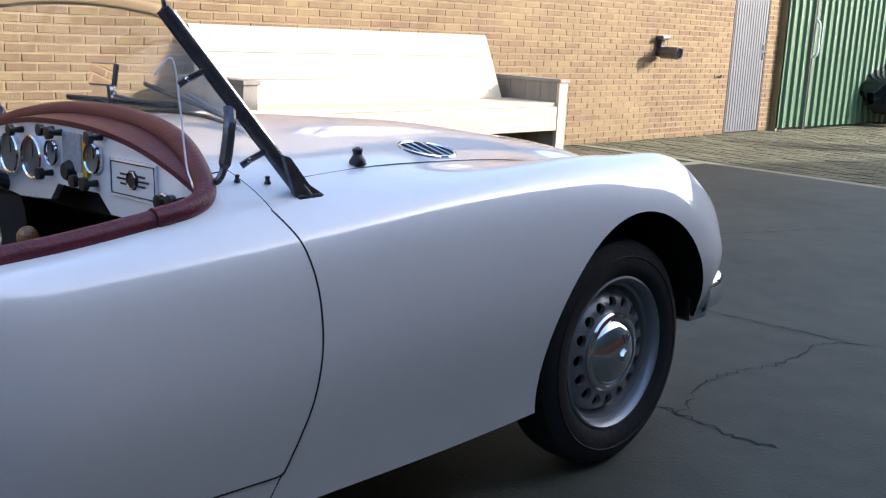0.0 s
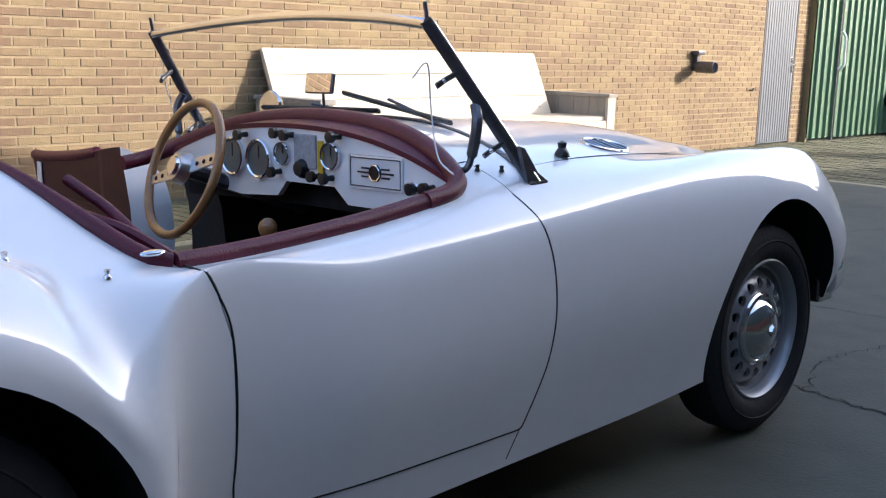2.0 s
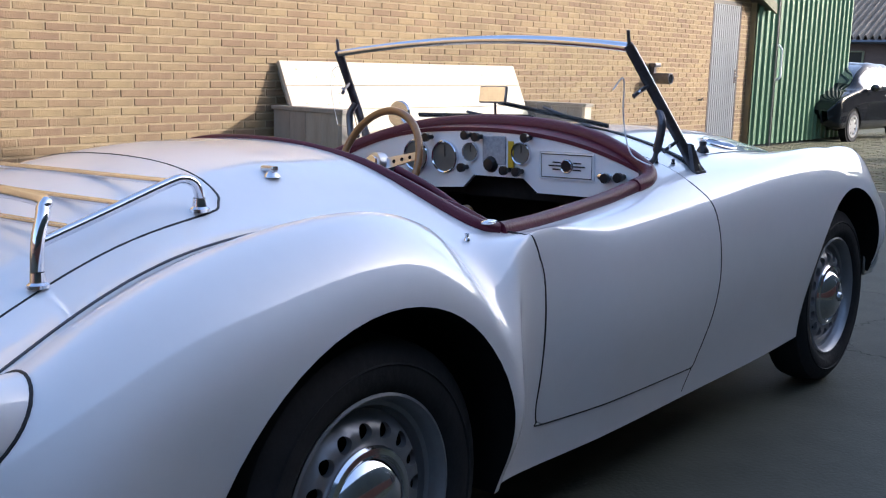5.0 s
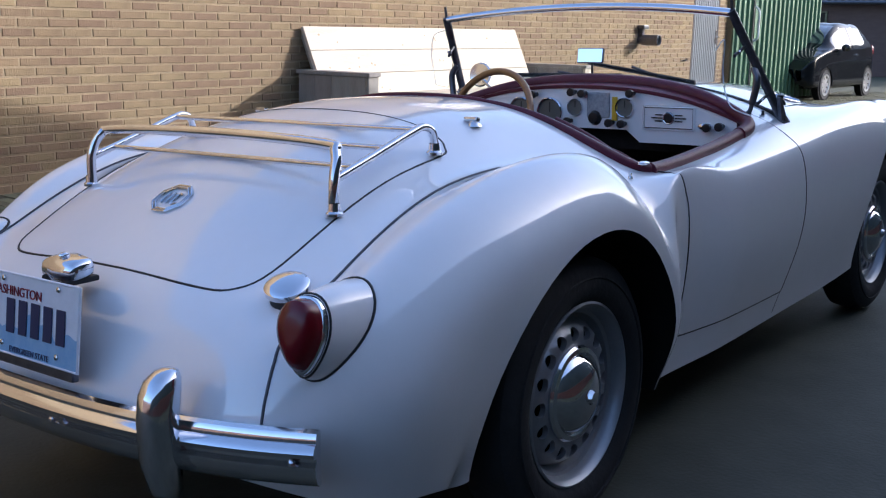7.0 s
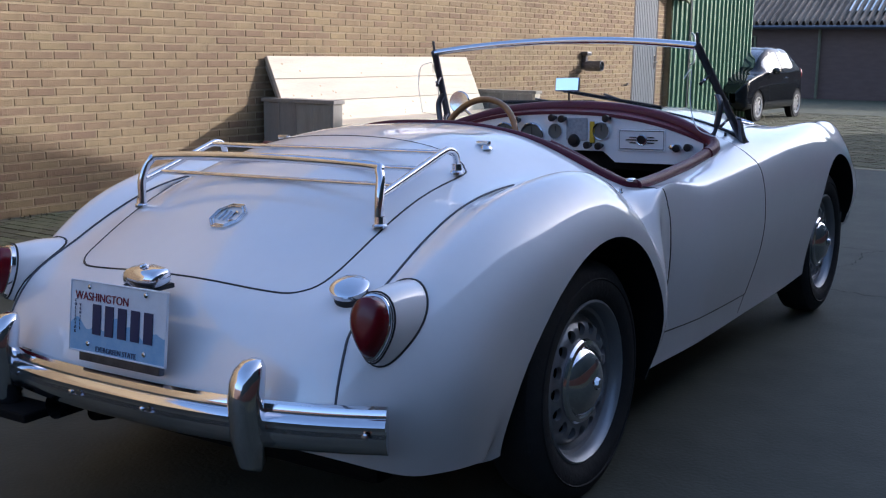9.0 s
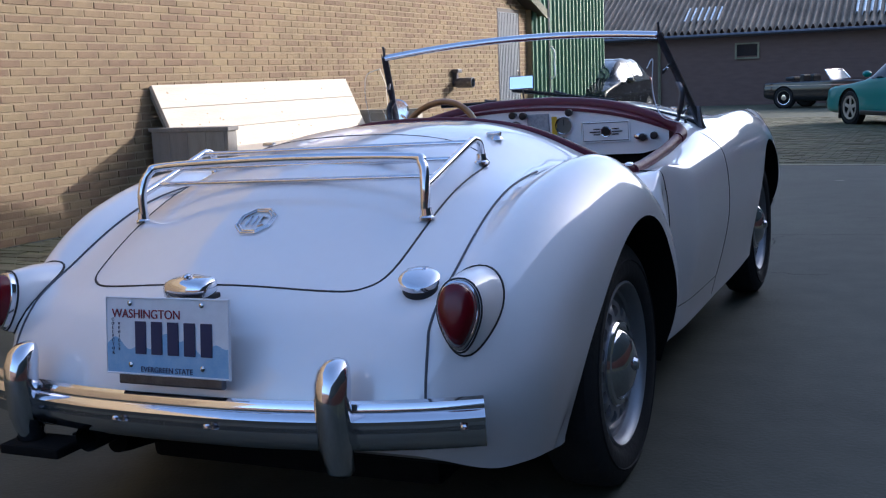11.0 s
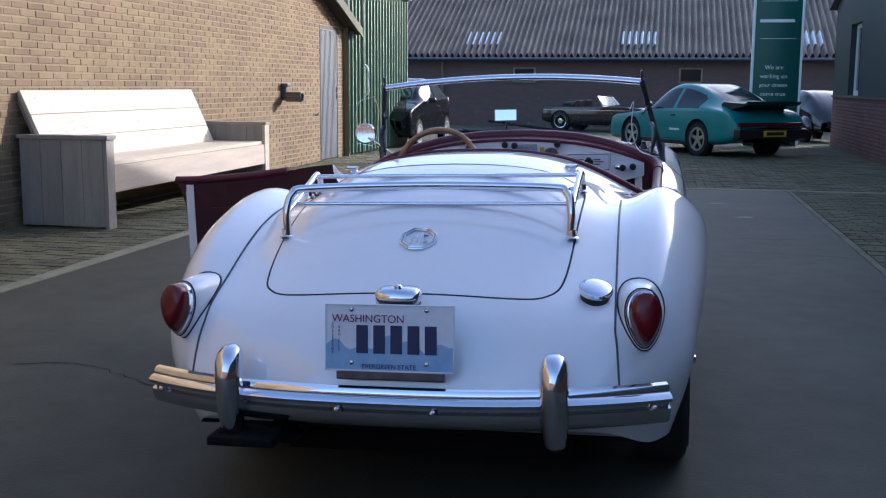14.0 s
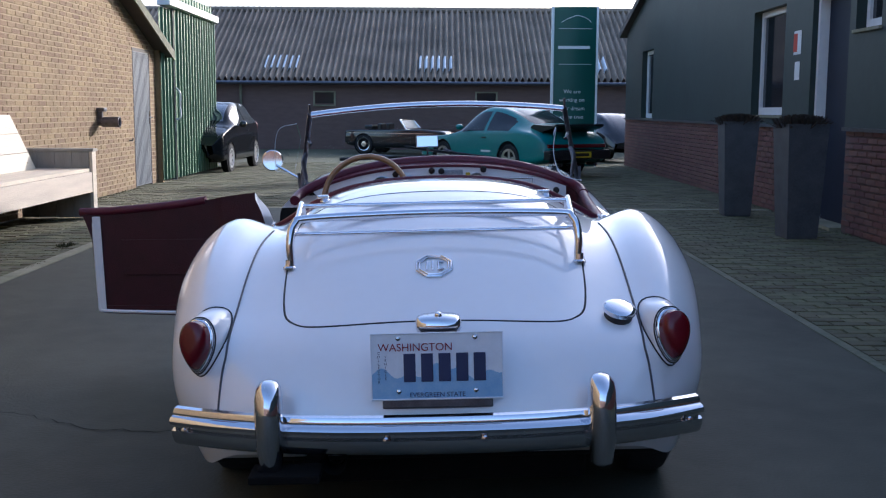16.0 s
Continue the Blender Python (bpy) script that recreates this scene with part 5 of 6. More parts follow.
# number plate
plate = part("number_plate", box((-0.155, -0.002, -0.079), (0.155, 0.001, 0.079)), PLATE_WHITE, car, "white and pale blue metal number plate")
plate.matrix_local = pose(0.007, -0.985, 0.609, -8, 0, 0) @ Matrix.Scale(1.045, 4)
part("plate_back", box((-0.13, 0.004, -0.10), (0.13, 0.02, 0.07), 0.004), DARK_METAL, plate)
verts, faces = [], []
for i in range(41):
    x = -0.153 + 0.306 * i / 40
    h = -0.018 + 0.016 * math.sin(i * 0.55) * math.sin(i * 0.23 + 0.6) + 0.012 * math.exp(-((i - 22) / 7) ** 2)
    verts += [(x, -0.0026, -0.077), (x, -0.0026, h)]
for i in range(40):
    faces.append((2 * i, 2 * i + 2, 2 * i + 3, 2 * i + 1))
part("blue_field", mesh_from("blue_field", verts, faces), PLATE_BLUE, plate)
part("edge", tube([(-0.153, -0.002, -0.077), (0.153, -0.002, -0.077), (0.153, -0.002, 0.077), (-0.153, -0.002, 0.077)], 0.0025, 6, closed=True), PLATE_WHITE, plate)
for i in range(5):
    part("bar", box((-0.078 + i * 0.041, -0.0045, -0.036), (-0.050 + i * 0.041, -0.003, 0.030), 0.001), INK_BLUE, plate)
lettering("WASHINGTON", 0.0255, pose(-0.050, -0.0035, 0.044, 90), INK_RED, plate, "state_name")
lettering("EVERGREEN STATE", 0.0155, pose(0.0, -0.0035, -0.067, 90), INK_BLUE, plate, "motto")
lettering("\n".join("COLLECTOR"), 0.0085, pose(-0.136, -0.0035, -0.002, 90), INK_BLUE, plate, "small_print")
lettering("\n".join("VEHICLE"), 0.0085, pose(-0.120, -0.0035, -0.002, 90), INK_BLUE, plate, "small_print")
for x in (-0.09, 0.09):
    for z in (0.066, -0.058):
        part("screw", ball((x, -0.004, z), (0.006, 0.003, 0.006), 10, 6), WORN_CHROME, plate)

# luggage rack
rack = part("luggage_rack", tube(smooth_line([(-0.405, -0.545, 0.785), (-0.408, -0.540, 0.86), (-0.395, -0.520, 0.910), (-0.345, -0.505, 0.925), (0, -0.50, 0.932), (0.345, -0.505, 0.925), (0.395, -0.520, 0.910), (0.408, -0.540, 0.86), (0.405, -0.545, 0.785)], 8), 0.0115, 12), CHROME, car, "chrome tubular luggage rack on the boot lid", smooth=True)
for s in (1, -1):
    part("side_rail", tube(smooth_line([(s * 0.407, -0.538, 0.858), (s * 0.407, -0.42, 0.893), (s * 0.409, -0.285, 0.935), (s * 0.411, -0.250, 0.941), (s * 0.412, -0.226, 0.930), (s * 0.412, -0.217, 0.905), (s * 0.412, -0.216, 0.880)], 6), 0.0092, 10), CHROME, rack, smooth=True)
    for y in (-0.545, -0.216):
        q = down(s * 0.410, y)
        part("foot", lathe([(0.0, 0.019), (0.006, 0.019), (0.010, 0.014), (0.026, 0.012)], 16, "z", q), CHROME, rack, smooth=True)
for y, z in ((-0.475, 0.876), (-0.375, 0.906), (-0.275, 0.937)):
    part("cross_bar", tube([(-0.407, y, z), (0.407, y, z)], 0.0065, 10), CHROME, rack, smooth=True)

# hood fixings on the tonneau
for x, y in ((0.366, 0.0), (-0.366, 0.0)):
    p = down(x, y)
    tb = part("turn_button", lathe([(0.0, 0.018), (0.004, 0.016), (0.012, 0.009), (0.014, 0.0)], 14, "z", p), CHROME, car, smooth=True)
    part("lever", box((p.x - 0.028, p.y - 0.008, p.z + 0.010), (p.x + 0.012, p.y + 0.008, p.z + 0.022), 0.004), WORN_CHROME, tb)
for x, y in ((0.545, 0.025), (0.575, 0.17), (0.625, 0.31), (-0.545, 0.025), (-0.575, 0.17)):
    part("snap_stud", lathe([(0.0, 0.007), (0.004, 0.006), (0.007, 0.004), (0.014, 0.0055), (0.016, 0.0)], 10, "z", down(x, y)), WORN_CHROME, car, smooth=True)
# exhaust and underside
ex = part("exhaust_pipe", tube([(-0.40, -0.3, 0.20), (-0.36, -0.75, 0.27), (-0.345, -0.80, 0.285)], 0.024, 14), UNDERSEAL, car)
tow = part("tow_bracket", box((-0.460, -1.045, 0.335), (-0.285, -0.950, 0.358), 0.006), UNDERSEAL, car, "black steel tow bracket")
part("arm", box((-0.335, -0.950, 0.330), (-0.290, -0.70, 0.362), 0.006), UNDERSEAL, tow)
part("socket", lathe([(0.0, 0.030), (0.075, 0.030), (0.08, 0.024), (0.05, 0.020)], 16, "y", (-0.255, -0.985, 0.366)), UNDERSEAL, tow)
part("bolt", ball((-0.43, -1.0, 0.362), (0.016, 0.016, 0.012), 10, 6), UNDERSEAL, tow)
part("chassis", box((-0.42, -0.6, 0.17), (0.42, 2.6, 0.30), 0.02), UNDERSEAL, car)
part("axle", tube([(-0.56, -0.082, 0.315), (0.56, -0.082, 0.315)], 0.04, 12), UNDERSEAL, car)
part("axle", tube([(-0.56, 2.388, 0.315), (0.56, 2.388, 0.315)], 0.03, 12), UNDERSEAL, car)

# ---- things along the brick wall ----
bench = thing("bench", pose(-4.46, 4.24, 0), "long bench of pale weathered scaffold planks against the wall", "bench")


def plank(name, lo, hi, material=PINE, parent=bench, tilt=None):
    bm = box(lo, hi, 0.004)
    if tilt:
        bm.transform(tilt)
    return part(name, bm, material, parent)


L = 3.54
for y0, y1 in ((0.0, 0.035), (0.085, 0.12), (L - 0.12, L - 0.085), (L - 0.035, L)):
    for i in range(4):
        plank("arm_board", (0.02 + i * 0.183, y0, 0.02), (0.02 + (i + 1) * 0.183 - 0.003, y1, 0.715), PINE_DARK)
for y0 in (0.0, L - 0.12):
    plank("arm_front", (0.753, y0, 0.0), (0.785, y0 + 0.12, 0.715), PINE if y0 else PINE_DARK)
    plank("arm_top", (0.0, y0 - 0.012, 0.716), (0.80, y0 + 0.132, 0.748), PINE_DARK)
for i in range(3):
    plank("seat_board", (0.20 + i * 0.186, 0.122, 0.505), (0.20 + (i + 1) * 0.186 - 0.004, L - 0.122, 0.54), PINE)
plank("seat_apron", (0.745, 0.122, 0.29), (0.778, L - 0.122, 0.503), PINE)
LEAN = Matrix.Translation((0.27, 0, 0.50)) @ pose(0, 0, 0, 0, -24, 0)
for i in range(3):
    b = plank("back_board", (-0.035, 0.07, 0.02 + i * 0.213), (0.0, L - 0.285, 0.02 + (i + 1) * 0.213 - 0.004), PINE, tilt=LEAN)
    kr = random.Random(30 + i)
    for k in range(7):
        y, z = kr.uniform(0.2, L - 0.4), 0.06 + i * 0.213 + kr.uniform(0, 0.13)
        kb = ball((0.0, y, z), (0.0012, kr.uniform(0.008, 0.016), kr.uniform(0.006, 0.010)), 10, 6)
        kb.transform(LEAN)
        part("knot", kb, KNOT, b)
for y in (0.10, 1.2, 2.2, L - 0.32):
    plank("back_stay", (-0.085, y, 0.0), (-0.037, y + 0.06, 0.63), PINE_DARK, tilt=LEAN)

lamp = thing("wall_lamp", pose(-4.5, 10.47, 1.0), "dark metal spotlight on a short bracket on the brick wall", "lamp")
part("housing", lathe([(0.0, 0.05), (0.05, 0.055), (0.055, 0.068), (0.28, 0.070), (0.285, 0.062), (0.27, 0.058)], 22, "x", (0, 0, -0.01)), DARK_METAL, lamp, smooth=True)
part("lens", lathe([(0.272, 0.058), (0.272, 0.0)], 20, "x", (0, 0, -0.01)), WINDOW_DARK, lamp)
part("bracket", box((-0.006, -0.03, 0.02), (0.06, 0.03, 0.13), 0.006), DARK_METAL, lamp)
part("hood", box((-0.004, -0.07, 0.125), (0.10, 0.07, 0.175), 0.012), DARK_METAL, lamp)
wall_sign = thing("wall_sign", pose(-4.49, 6.65, 2.98), "long white octagonal sign with pale red bars on the brick wall", "sign")
OCT = [(math.cos(math.pi / 8 + i * math.pi / 4), math.sin(math.pi / 8 + i * math.pi / 4)) for i in range(8)]
part("panel", prism([(1.12 * a, 0.58 * b) for a, b in OCT], 0.0, 0.05, "x"), PAPER_WHITE, wall_sign)
part("rim", tube([(0.052, 1.05 * a, 0.53 * b) for a, b in OCT], 0.014, 8, closed=True), SIGN_RED, wall_sign)
for (y0, z0), (y1, z1) in (((-0.72, -0.27), (-0.72, 0.27)), ((-0.72, 0.27), (-0.45, -0.05)), ((-0.45, -0.05), (-0.18, 0.27)), ((-0.18, 0.27), (-0.18, -0.27)), ((0.12, -0.25), (0.12, 0.25)), ((0.12, 0.27), (0.68, 0.27)), ((0.12, -0.27), (0.68, -0.27)), ((0.68, -0.27), (0.68, -0.02)), ((0.68, -0.02), (0.42, -0.02))):
    part("bar", tube([(0.055, y0, z0), (0.055, y1, z1)], 0.042, 6, up=(1, 0, 0)), SIGN_RED, wall_sign)
hook = thing("wall_hook", pose(-4.502, 11.83, 0.71), "small rusty iron hook in the brick wall", "hook")
part("peg", tube([(-0.01, 0, 0), (0.05, 0, 0.0), (0.06, 0, 0.03)], 0.012, 8), DARK_METAL, hook)

# ---- planters ----
planter = thing("planter", pose(3.34, 6.35, 0, 0, 0, 4), "tall tapered zinc planter with low brown heather", "planter", "planters by the door")
bm = bmesh.new()
rings = []
for z, w in ((0.0, 0.140), (0.02, 0.145), (1.02, 0.190), (1.06, 0.196), (1.06, 0.176), (0.98, 0.171)):
    rings.append([bm.verts.new((sx * w, sy * w, z)) for sx, sy in ((-1, -1), (1, -1), (1, 1), (-1, 1))])
for a, b in zip(rings, rings[1:]):
    for i in range(4):
        bm.faces.new((a[i], a[(i + 1) % 4], b[(i + 1) % 4], b[i]))
bm.faces.new(rings[0][::-1])
part("pot", bm, ZINC, planter)
part("soil", box((-0.172, -0.172, 0.97), (0.172, 0.172, 1.03)), EARTH, planter)
pr = random.Random(8)
verts, faces = [], []
for i in range(900):
    x, y = pr.gauss(0, 0.085), pr.gauss(0, 0.085)
    if max(abs(x), abs(y)) > 0.20:
        continue
    top = 0.10 * (1 - (x * x + y * y) / 0.085) + pr.uniform(-0.02, 0.025)
    d = Vector((x * 0.35 + pr.uniform(-0.03, 0.03), y * 0.35 + pr.uniform(-0.03, 0.03), max(0.02, top)))
    n = Vector((pr.uniform(-1, 1), pr.uniform(-1, 1), 0)).normalized() * 0.009
    k = len(verts)
    p = Vector((x, y, 1.02))
    verts += [p - n, p + n, p + d + n * 0.9, p + d * 1.1, p + d - n * 0.9]
    faces.append((k, k + 1, k + 2, k + 3, k + 4))
part("heather", mesh_from("heather", verts, faces), HEATHER, planter)
copy_thing(planter, pose(3.34, 8.45, 0, 0, 0, -3))

# ---- sign ----
sign = thing("totem_sign", pose(2.78, 19.0, 0), "tall curved dark green totem sign with white words", "sign")
face_pts = [(-0.44 + 0.88 * i / 12, -0.09 - 0.05 * math.sin(math.pi * i / 12)) for i in range(13)]
part("panel", prism(face_pts + [(0.44, 0.06), (-0.44, 0.06)], 0.0, 3.30, "z"), SIGN_GREEN, sign)
for s in (1, -1):
    part("edge", box((min(s * 0.44, s * 0.485), -0.10, 0.0), (max(s * 0.44, s * 0.485), 0.07, 3.32), 0.006), SIGN_WHITE, sign)
for i, words in enumerate(("We are", "working on", "your dream", "come true")):
    lettering(words, 0.115, pose(-0.05, -0.146, 1.56 - i * 0.175, 90), SIGN_WHITE, sign, "slogan")
for i, w in enumerate((0.34, 0.22, 0.13)):
    part("bar", box((-0.36 + 0.0, -0.146 + 0.004 * i, 2.44), (-0.36 + 0.66, -0.138, 2.50)), SIGN_WHITE, sign) if i == 0 else None
part("rule", box((-0.34, -0.144, 2.12), (0.34, -0.136, 2.128)), SIGN_WHITE, sign)
part("rule", box((-0.34, -0.144, 2.85), (0.34, -0.136, 2.858)), SIGN_WHITE, sign)
part("emblem", tube(smooth_line([(-0.30, -0.145, 2.98), (-0.15, -0.145, 3.06), (0.05, -0.145, 3.12), (0.25, -0.145, 3.05), (0.32, -0.145, 2.98)], 6), 0.006, 6), SIGN_WHITE, sign)


# ---- parked cars ----
def shell(stations, paint, glass, count=72, arches=(), glazing=WINDOW_DARK):
    """A car body from cross-sections (way back from the nose, sill, waist, top, half width at the waist, half width at the top)."""
    secs = []
    for s, zb, zw, zt, ww, wt in stations:
        secs.append([(-0.3 * wt, -s, zt - 0.001), (0, -s, zt), (0.6 * wt, -s, zt - 0.008), (wt, -s, zt - 0.04 * min(1, (zt - zw) * 5 + 0.4)), ((wt + ww) / 2 + 0.01, -s, (zt + zw) / 2 - 0.01), (ww - 0.012, -s, zw + 0.01), (ww, -s, zw - 0.07), (ww + 0.012, -s, zw * 0.5 + zb * 0.5), (ww - 0.03, -s, zb + 0.03), (ww - 0.12, -s, zb)])
    a = np.array(secs, float)
    a = hermite_rows(a, count)
    b = hermite_rows(a.transpose(1, 0, 2), 56)
    start = int(np.argmin(np.abs(b[:, count // 2, 0])))
    b = b[start:].copy()
    b[0, :, 0] = 0
    nv = len(b)
    verts, faces, glazed = [], [], []
    for side in (1, -1):
        k = len(verts)
        for v in range(nv):
            for u in range(count):
                x, y, z = b[v, u]
                verts.append((side * x, y, z))
        for v in range(nv - 1):
            for u in range(count - 1):
                q = (k + v * count + u, k + v * count + u + 1, k + (v + 1) * count + u + 1, k + (v + 1) * count + u)
                faces.append(q if side < 0 else q[::-1])
                m = (b[v, u] + b[v + 1, u + 1]) / 2
                glazed.append(1 if glass(abs(m[0]), -m[1], m[2], v / nv) else 0)
    me = mesh_from("body", verts, faces, True)
    me.materials.append(paint)
    me.materials.append(glazing)
    me.materials.append(UNDERSEAL)
    for p, g in zip(me.polygons, glazed):
        p.material_index = g
    if arches:
        bm = bmesh.new()
        bm.from_mesh(me)
        bmesh.ops.remove_doubles(bm, verts=bm.verts, dist=0.0005)
        bmesh.ops.holes_fill(bm, edges=[e for e in bm.edges if e.is_boundary], sides=0)
        bmesh.ops.recalc_face_normals(bm, faces=bm.faces)
        bm.to_mesh(me)
        bm.free()
        for s, z, r in arches:
            for sd in (1, -1):
                me = cut(me, prism([(-s + r * math.cos(a), z + r * math.sin(a)) for a in (2 * math.pi * (i + 0.5) / 36 for i in range(36))], 0.5 * sd, 1.1 * sd, "x"))
        for p in me.polygons:
            c = p.center
            for s, z, r in arches:
                d = math.hypot(c.y + s, c.z - z)
                if abs(c.x) > 0.49 and (abs(d - r) < 0.012 and abs(p.normal.x) < 0.6 or d < r and abs(abs(c.x) - 0.5) < 0.002):
                    p.material_index = 2
        me.shade_smooth()
        me.set_sharp_from_angle(angle=radians(40))
    return me


def road_wheel(parent, x, s, r, side, rim_mat, spokes):
    w = part("wheel", lathe([(-0.09, r * 0.6), (-0.09, r * 0.95), (-0.06, r), (0.06, r), (0.085, r * 0.94), (0.085, r * 0.72), (0.06, r * 0.68)], 30), RUBBER, parent, "black tyre on a light alloy rim", smooth=True)
    part("rim", lathe([(0.06, r * 0.68), (0.082, r * 0.70), (0.078, r * 0.64), (0.03, r * 0.60), (0.025, 0.0)], 30), rim_mat if not spokes else UNDERSEAL, w, smooth=True)
    if spokes:
        part("rim_lip", lathe([(0.06, r * 0.70), (0.09, r * 0.71), (0.088, r * 0.60), (0.05, r * 0.58)], 30), rim_mat, w, smooth=True)
        for i in range(spokes):
            a = 2 * math.pi * i / spokes
            bm = box((0.04, -0.035, 0.0), (0.072, 0.035, r * 0.62), 0.008)
            bm.transform(Matrix.Rotation(a, 4, "X"))
            part("spoke", bm, rim_mat, w)
    else:
        part("cap", lathe([(0.03, r * 0.35), (0.07, r * 0.28), (0.075, 0.0)], 20), CHROME, w, smooth=True)
    w.location = (x, -s, r)
    w.rotation_euler = (0, 0, 0 if side > 0 else math.pi)
    arch = part("wheel_arch", lathe([(-0.12, r * 1.16), (0.0, r * 1.16), (0.0, 0.0)], 28), UNDERSEAL, parent)
    arch.location = (x + side * 0.068, -s, r * 1.02)
    if side < 0:
        arch.rotation_euler = (0, 0, math.pi)


def placed(local, at, heading):
    th = math.atan2(-heading[0], heading[1])
    o = Vector((at[0], at[1], 0)) - Matrix.Rotation(th, 3, "Z") @ Vector((local[0], local[1], 0))
    return Matrix.Translation(o) @ Matrix.Rotation(th, 4, "Z")


coupe = thing("sports_coupe", placed((-0.70 * 0.90, -3.25 * 0.90), (1.31, 15.35), (-0.58, 0.81)) @ Matrix.Scale(0.90, 4), "teal rear-engined sports coupe with a black tail spoiler", "car", "parked cars")
ST = [(0.0, 0.30, 0.50, 0.53, 0.55, 0.45), (0.12, 0.22, 0.60, 0.65, 0.76, 0.62), (0.55, 0.20, 0.70, 0.76, 0.82, 0.66), (1.0, 0.19, 0.74, 0.82, 0.83, 0.66), (1.42, 0.19, 0.80, 0.89, 0.83, 0.64), (1.75, 0.19, 0.84, 1.17, 0.83, 0.58), (2.10, 0.19, 0.86, 1.33, 0.83, 0.55), (2.55, 0.19, 0.87, 1.35, 0.84, 0.54), (3.1, 0.20, 0.88, 1.22, 0.87, 0.54), (3.6, 0.22, 0.86, 1.02, 0.88, 0.55), (4.0, 0.26, 0.80, 0.87, 0.86, 0.60), (4.22, 0.32, 0.66, 0.72, 0.80, 0.62), (4.29, 0.40, 0.55, 0.57, 0.70, 0.55)]


def coupe_glass(x, s, z, v):
    top = np.interp(s, [r[0] for r in ST], [r[3] for r in ST])
    waist = np.interp(s, [r[0] for r in ST], [r[2] for r in ST])
    side = waist + 0.03 < z < top - 0.075 and x > 0.5 and 1.55 < s < 3.25 and not 2.42 < s < 2.50
    front = 1.42 < s < 1.98 and x < 0.53 and z > waist + 0.05
    rear = 2.85 < s < 3.55 and x < 0.45 and z > waist + 0.05
    return side or front or rear


part("body", shell(ST, TEAL_PAINT, coupe_glass, 110, ((0.98, 0.33, 0.36), (3.25, 0.33, 0.37))), None, coupe)
for s, t in ((0.98, 0.735), (3.25, 0.785)):
    for sd in (1, -1):
        road_wheel(coupe, sd * t, s, 0.318, sd, ALU, 5)
part("front_bumper", box((-0.72, -0.10, 0.34), (0.72, 0.04, 0.46), 0.03), BLACK_KNOB, coupe)
for sd in (1, -1):
    part("headlamp", lathe([(0.0, 0.10), (0.02, 0.095), (0.035, 0.06), (0.04, 0.0)], 20, "y", (sd * 0.60, -0.14, 0.62)), WORN_CHROME, coupe, smooth=True)
    part("mud_flap", box((min(sd * 0.66, sd * 0.84), -0.66, 0.10), (max(sd * 0.66, sd * 0.84), -0.63, 0.34)), BLACK_KNOB, coupe)
part("spoiler", prism([(-3.62, 0.98), (-3.70, 1.02), (-4.28, 1.00), (-4.36, 1.04), (-4.36, 1.00), (-4.25, 0.95), (-3.9, 0.88), (-3.65, 0.90)], -0.62, 0.62, "x"), BLACK_KNOB, coupe, "black rubber tail spoiler")
part("rear_bumper", box((-0.80, -4.40, 0.36), (0.80, -4.16, 0.54), 0.03), BLACK_KNOB, coupe)
part("lamp_strip", box((-0.74, -4.31, 0.585), (0.74, -4.20, 0.655), 0.012), RED_LENS, coupe, "red tail lamp strip")
part("number_plate", box((-0.26, -4.412, 0.40), (0.26, -4.402, 0.51)), YELLOW_PLATE, coupe, "yellow plate")
part("plate_bar", box((-0.20, -4.416, 0.425), (0.20, -4.413, 0.485)), BLACK_KNOB, bpy.data.objects["number_plate.001"] if "number_plate.001" in bpy.data.objects else coupe)
for sd in (1, -1):
    part("door_mirror", ball((sd * 0.93, -1.72, 0.95), (0.09, 0.06, 0.06)), TEAL_PAINT, coupe)
    part("side_sill", box((min(sd * 0.78, sd * 0.845), -2.9, 0.19), (max(sd * 0.78, sd * 0.845), -1.35, 0.28), 0.02), BLACK_KNOB, coupe)
    part("door_handle", box((min(sd * 0.845, sd * 0.865), -2.50, 0.735), (max(sd * 0.845, sd * 0.865), -2.36, 0.765), 0.006), BLACK_KNOB, coupe)
    part("exhaust", tube([(sd * 0.45, -4.1, 0.27), (sd * 0.45, -4.34, 0.26)], 0.035, 10), DARK_METAL, coupe)
    part("decal", box((min(sd * 0.852, sd * 0.857), -2.75, 0.46), (max(sd * 0.852, sd * 0.857), -2.35, 0.50)), SIGN_WHITE, coupe)

open_car = thing("open_roadster", placed((0.66 * 0.82, -2.95 * 0.82), (-2.05, 25.0), (0.93, -0.36)) @ Matrix.Scale(0.82, 4), "black open roadster parked before the barn", "car", "parked cars")
SR = [(0.0, 0.30, 0.52, 0.56, 0.55, 0.45), (0.10, 0.24, 0.66, 0.72, 0.70, 0.55), (0.6, 0.20, 0.76, 0.82, 0.75, 0.60), (1.35, 0.19, 0.78, 0.84, 0.76, 0.62), (1.9, 0.19, 0.77, 0.80, 0.76, 0.66), (2.6, 0.19, 0.76, 0.79, 0.76, 0.66), (3.2, 0.22, 0.75, 0.78, 0.75, 0.64), (3.62, 0.30, 0.68, 0.71, 0.73, 0.60), (3.68, 0.36, 0.56, 0.58, 0.62, 0.52)]
part("body", shell(SR, BLACK_PAINT, lambda x, s, z, v: False, 80, ((0.64, 0.32, 0.335), (2.95, 0.32, 0.335))), None, open_car)
for s in (0.64, 2.95):
    for sd in (1, -1):
        road_wheel(open_car, sd * 0.675, s, 0.305, sd, WORN_CHROME, 0)
part("screen_frame", tube([(-0.62, -1.50, 0.80), (-0.54, -1.74, 1.09), (0.54, -1.74, 1.09), (0.62, -1.50, 0.80)], 0.022, 8), CHROME, open_car)
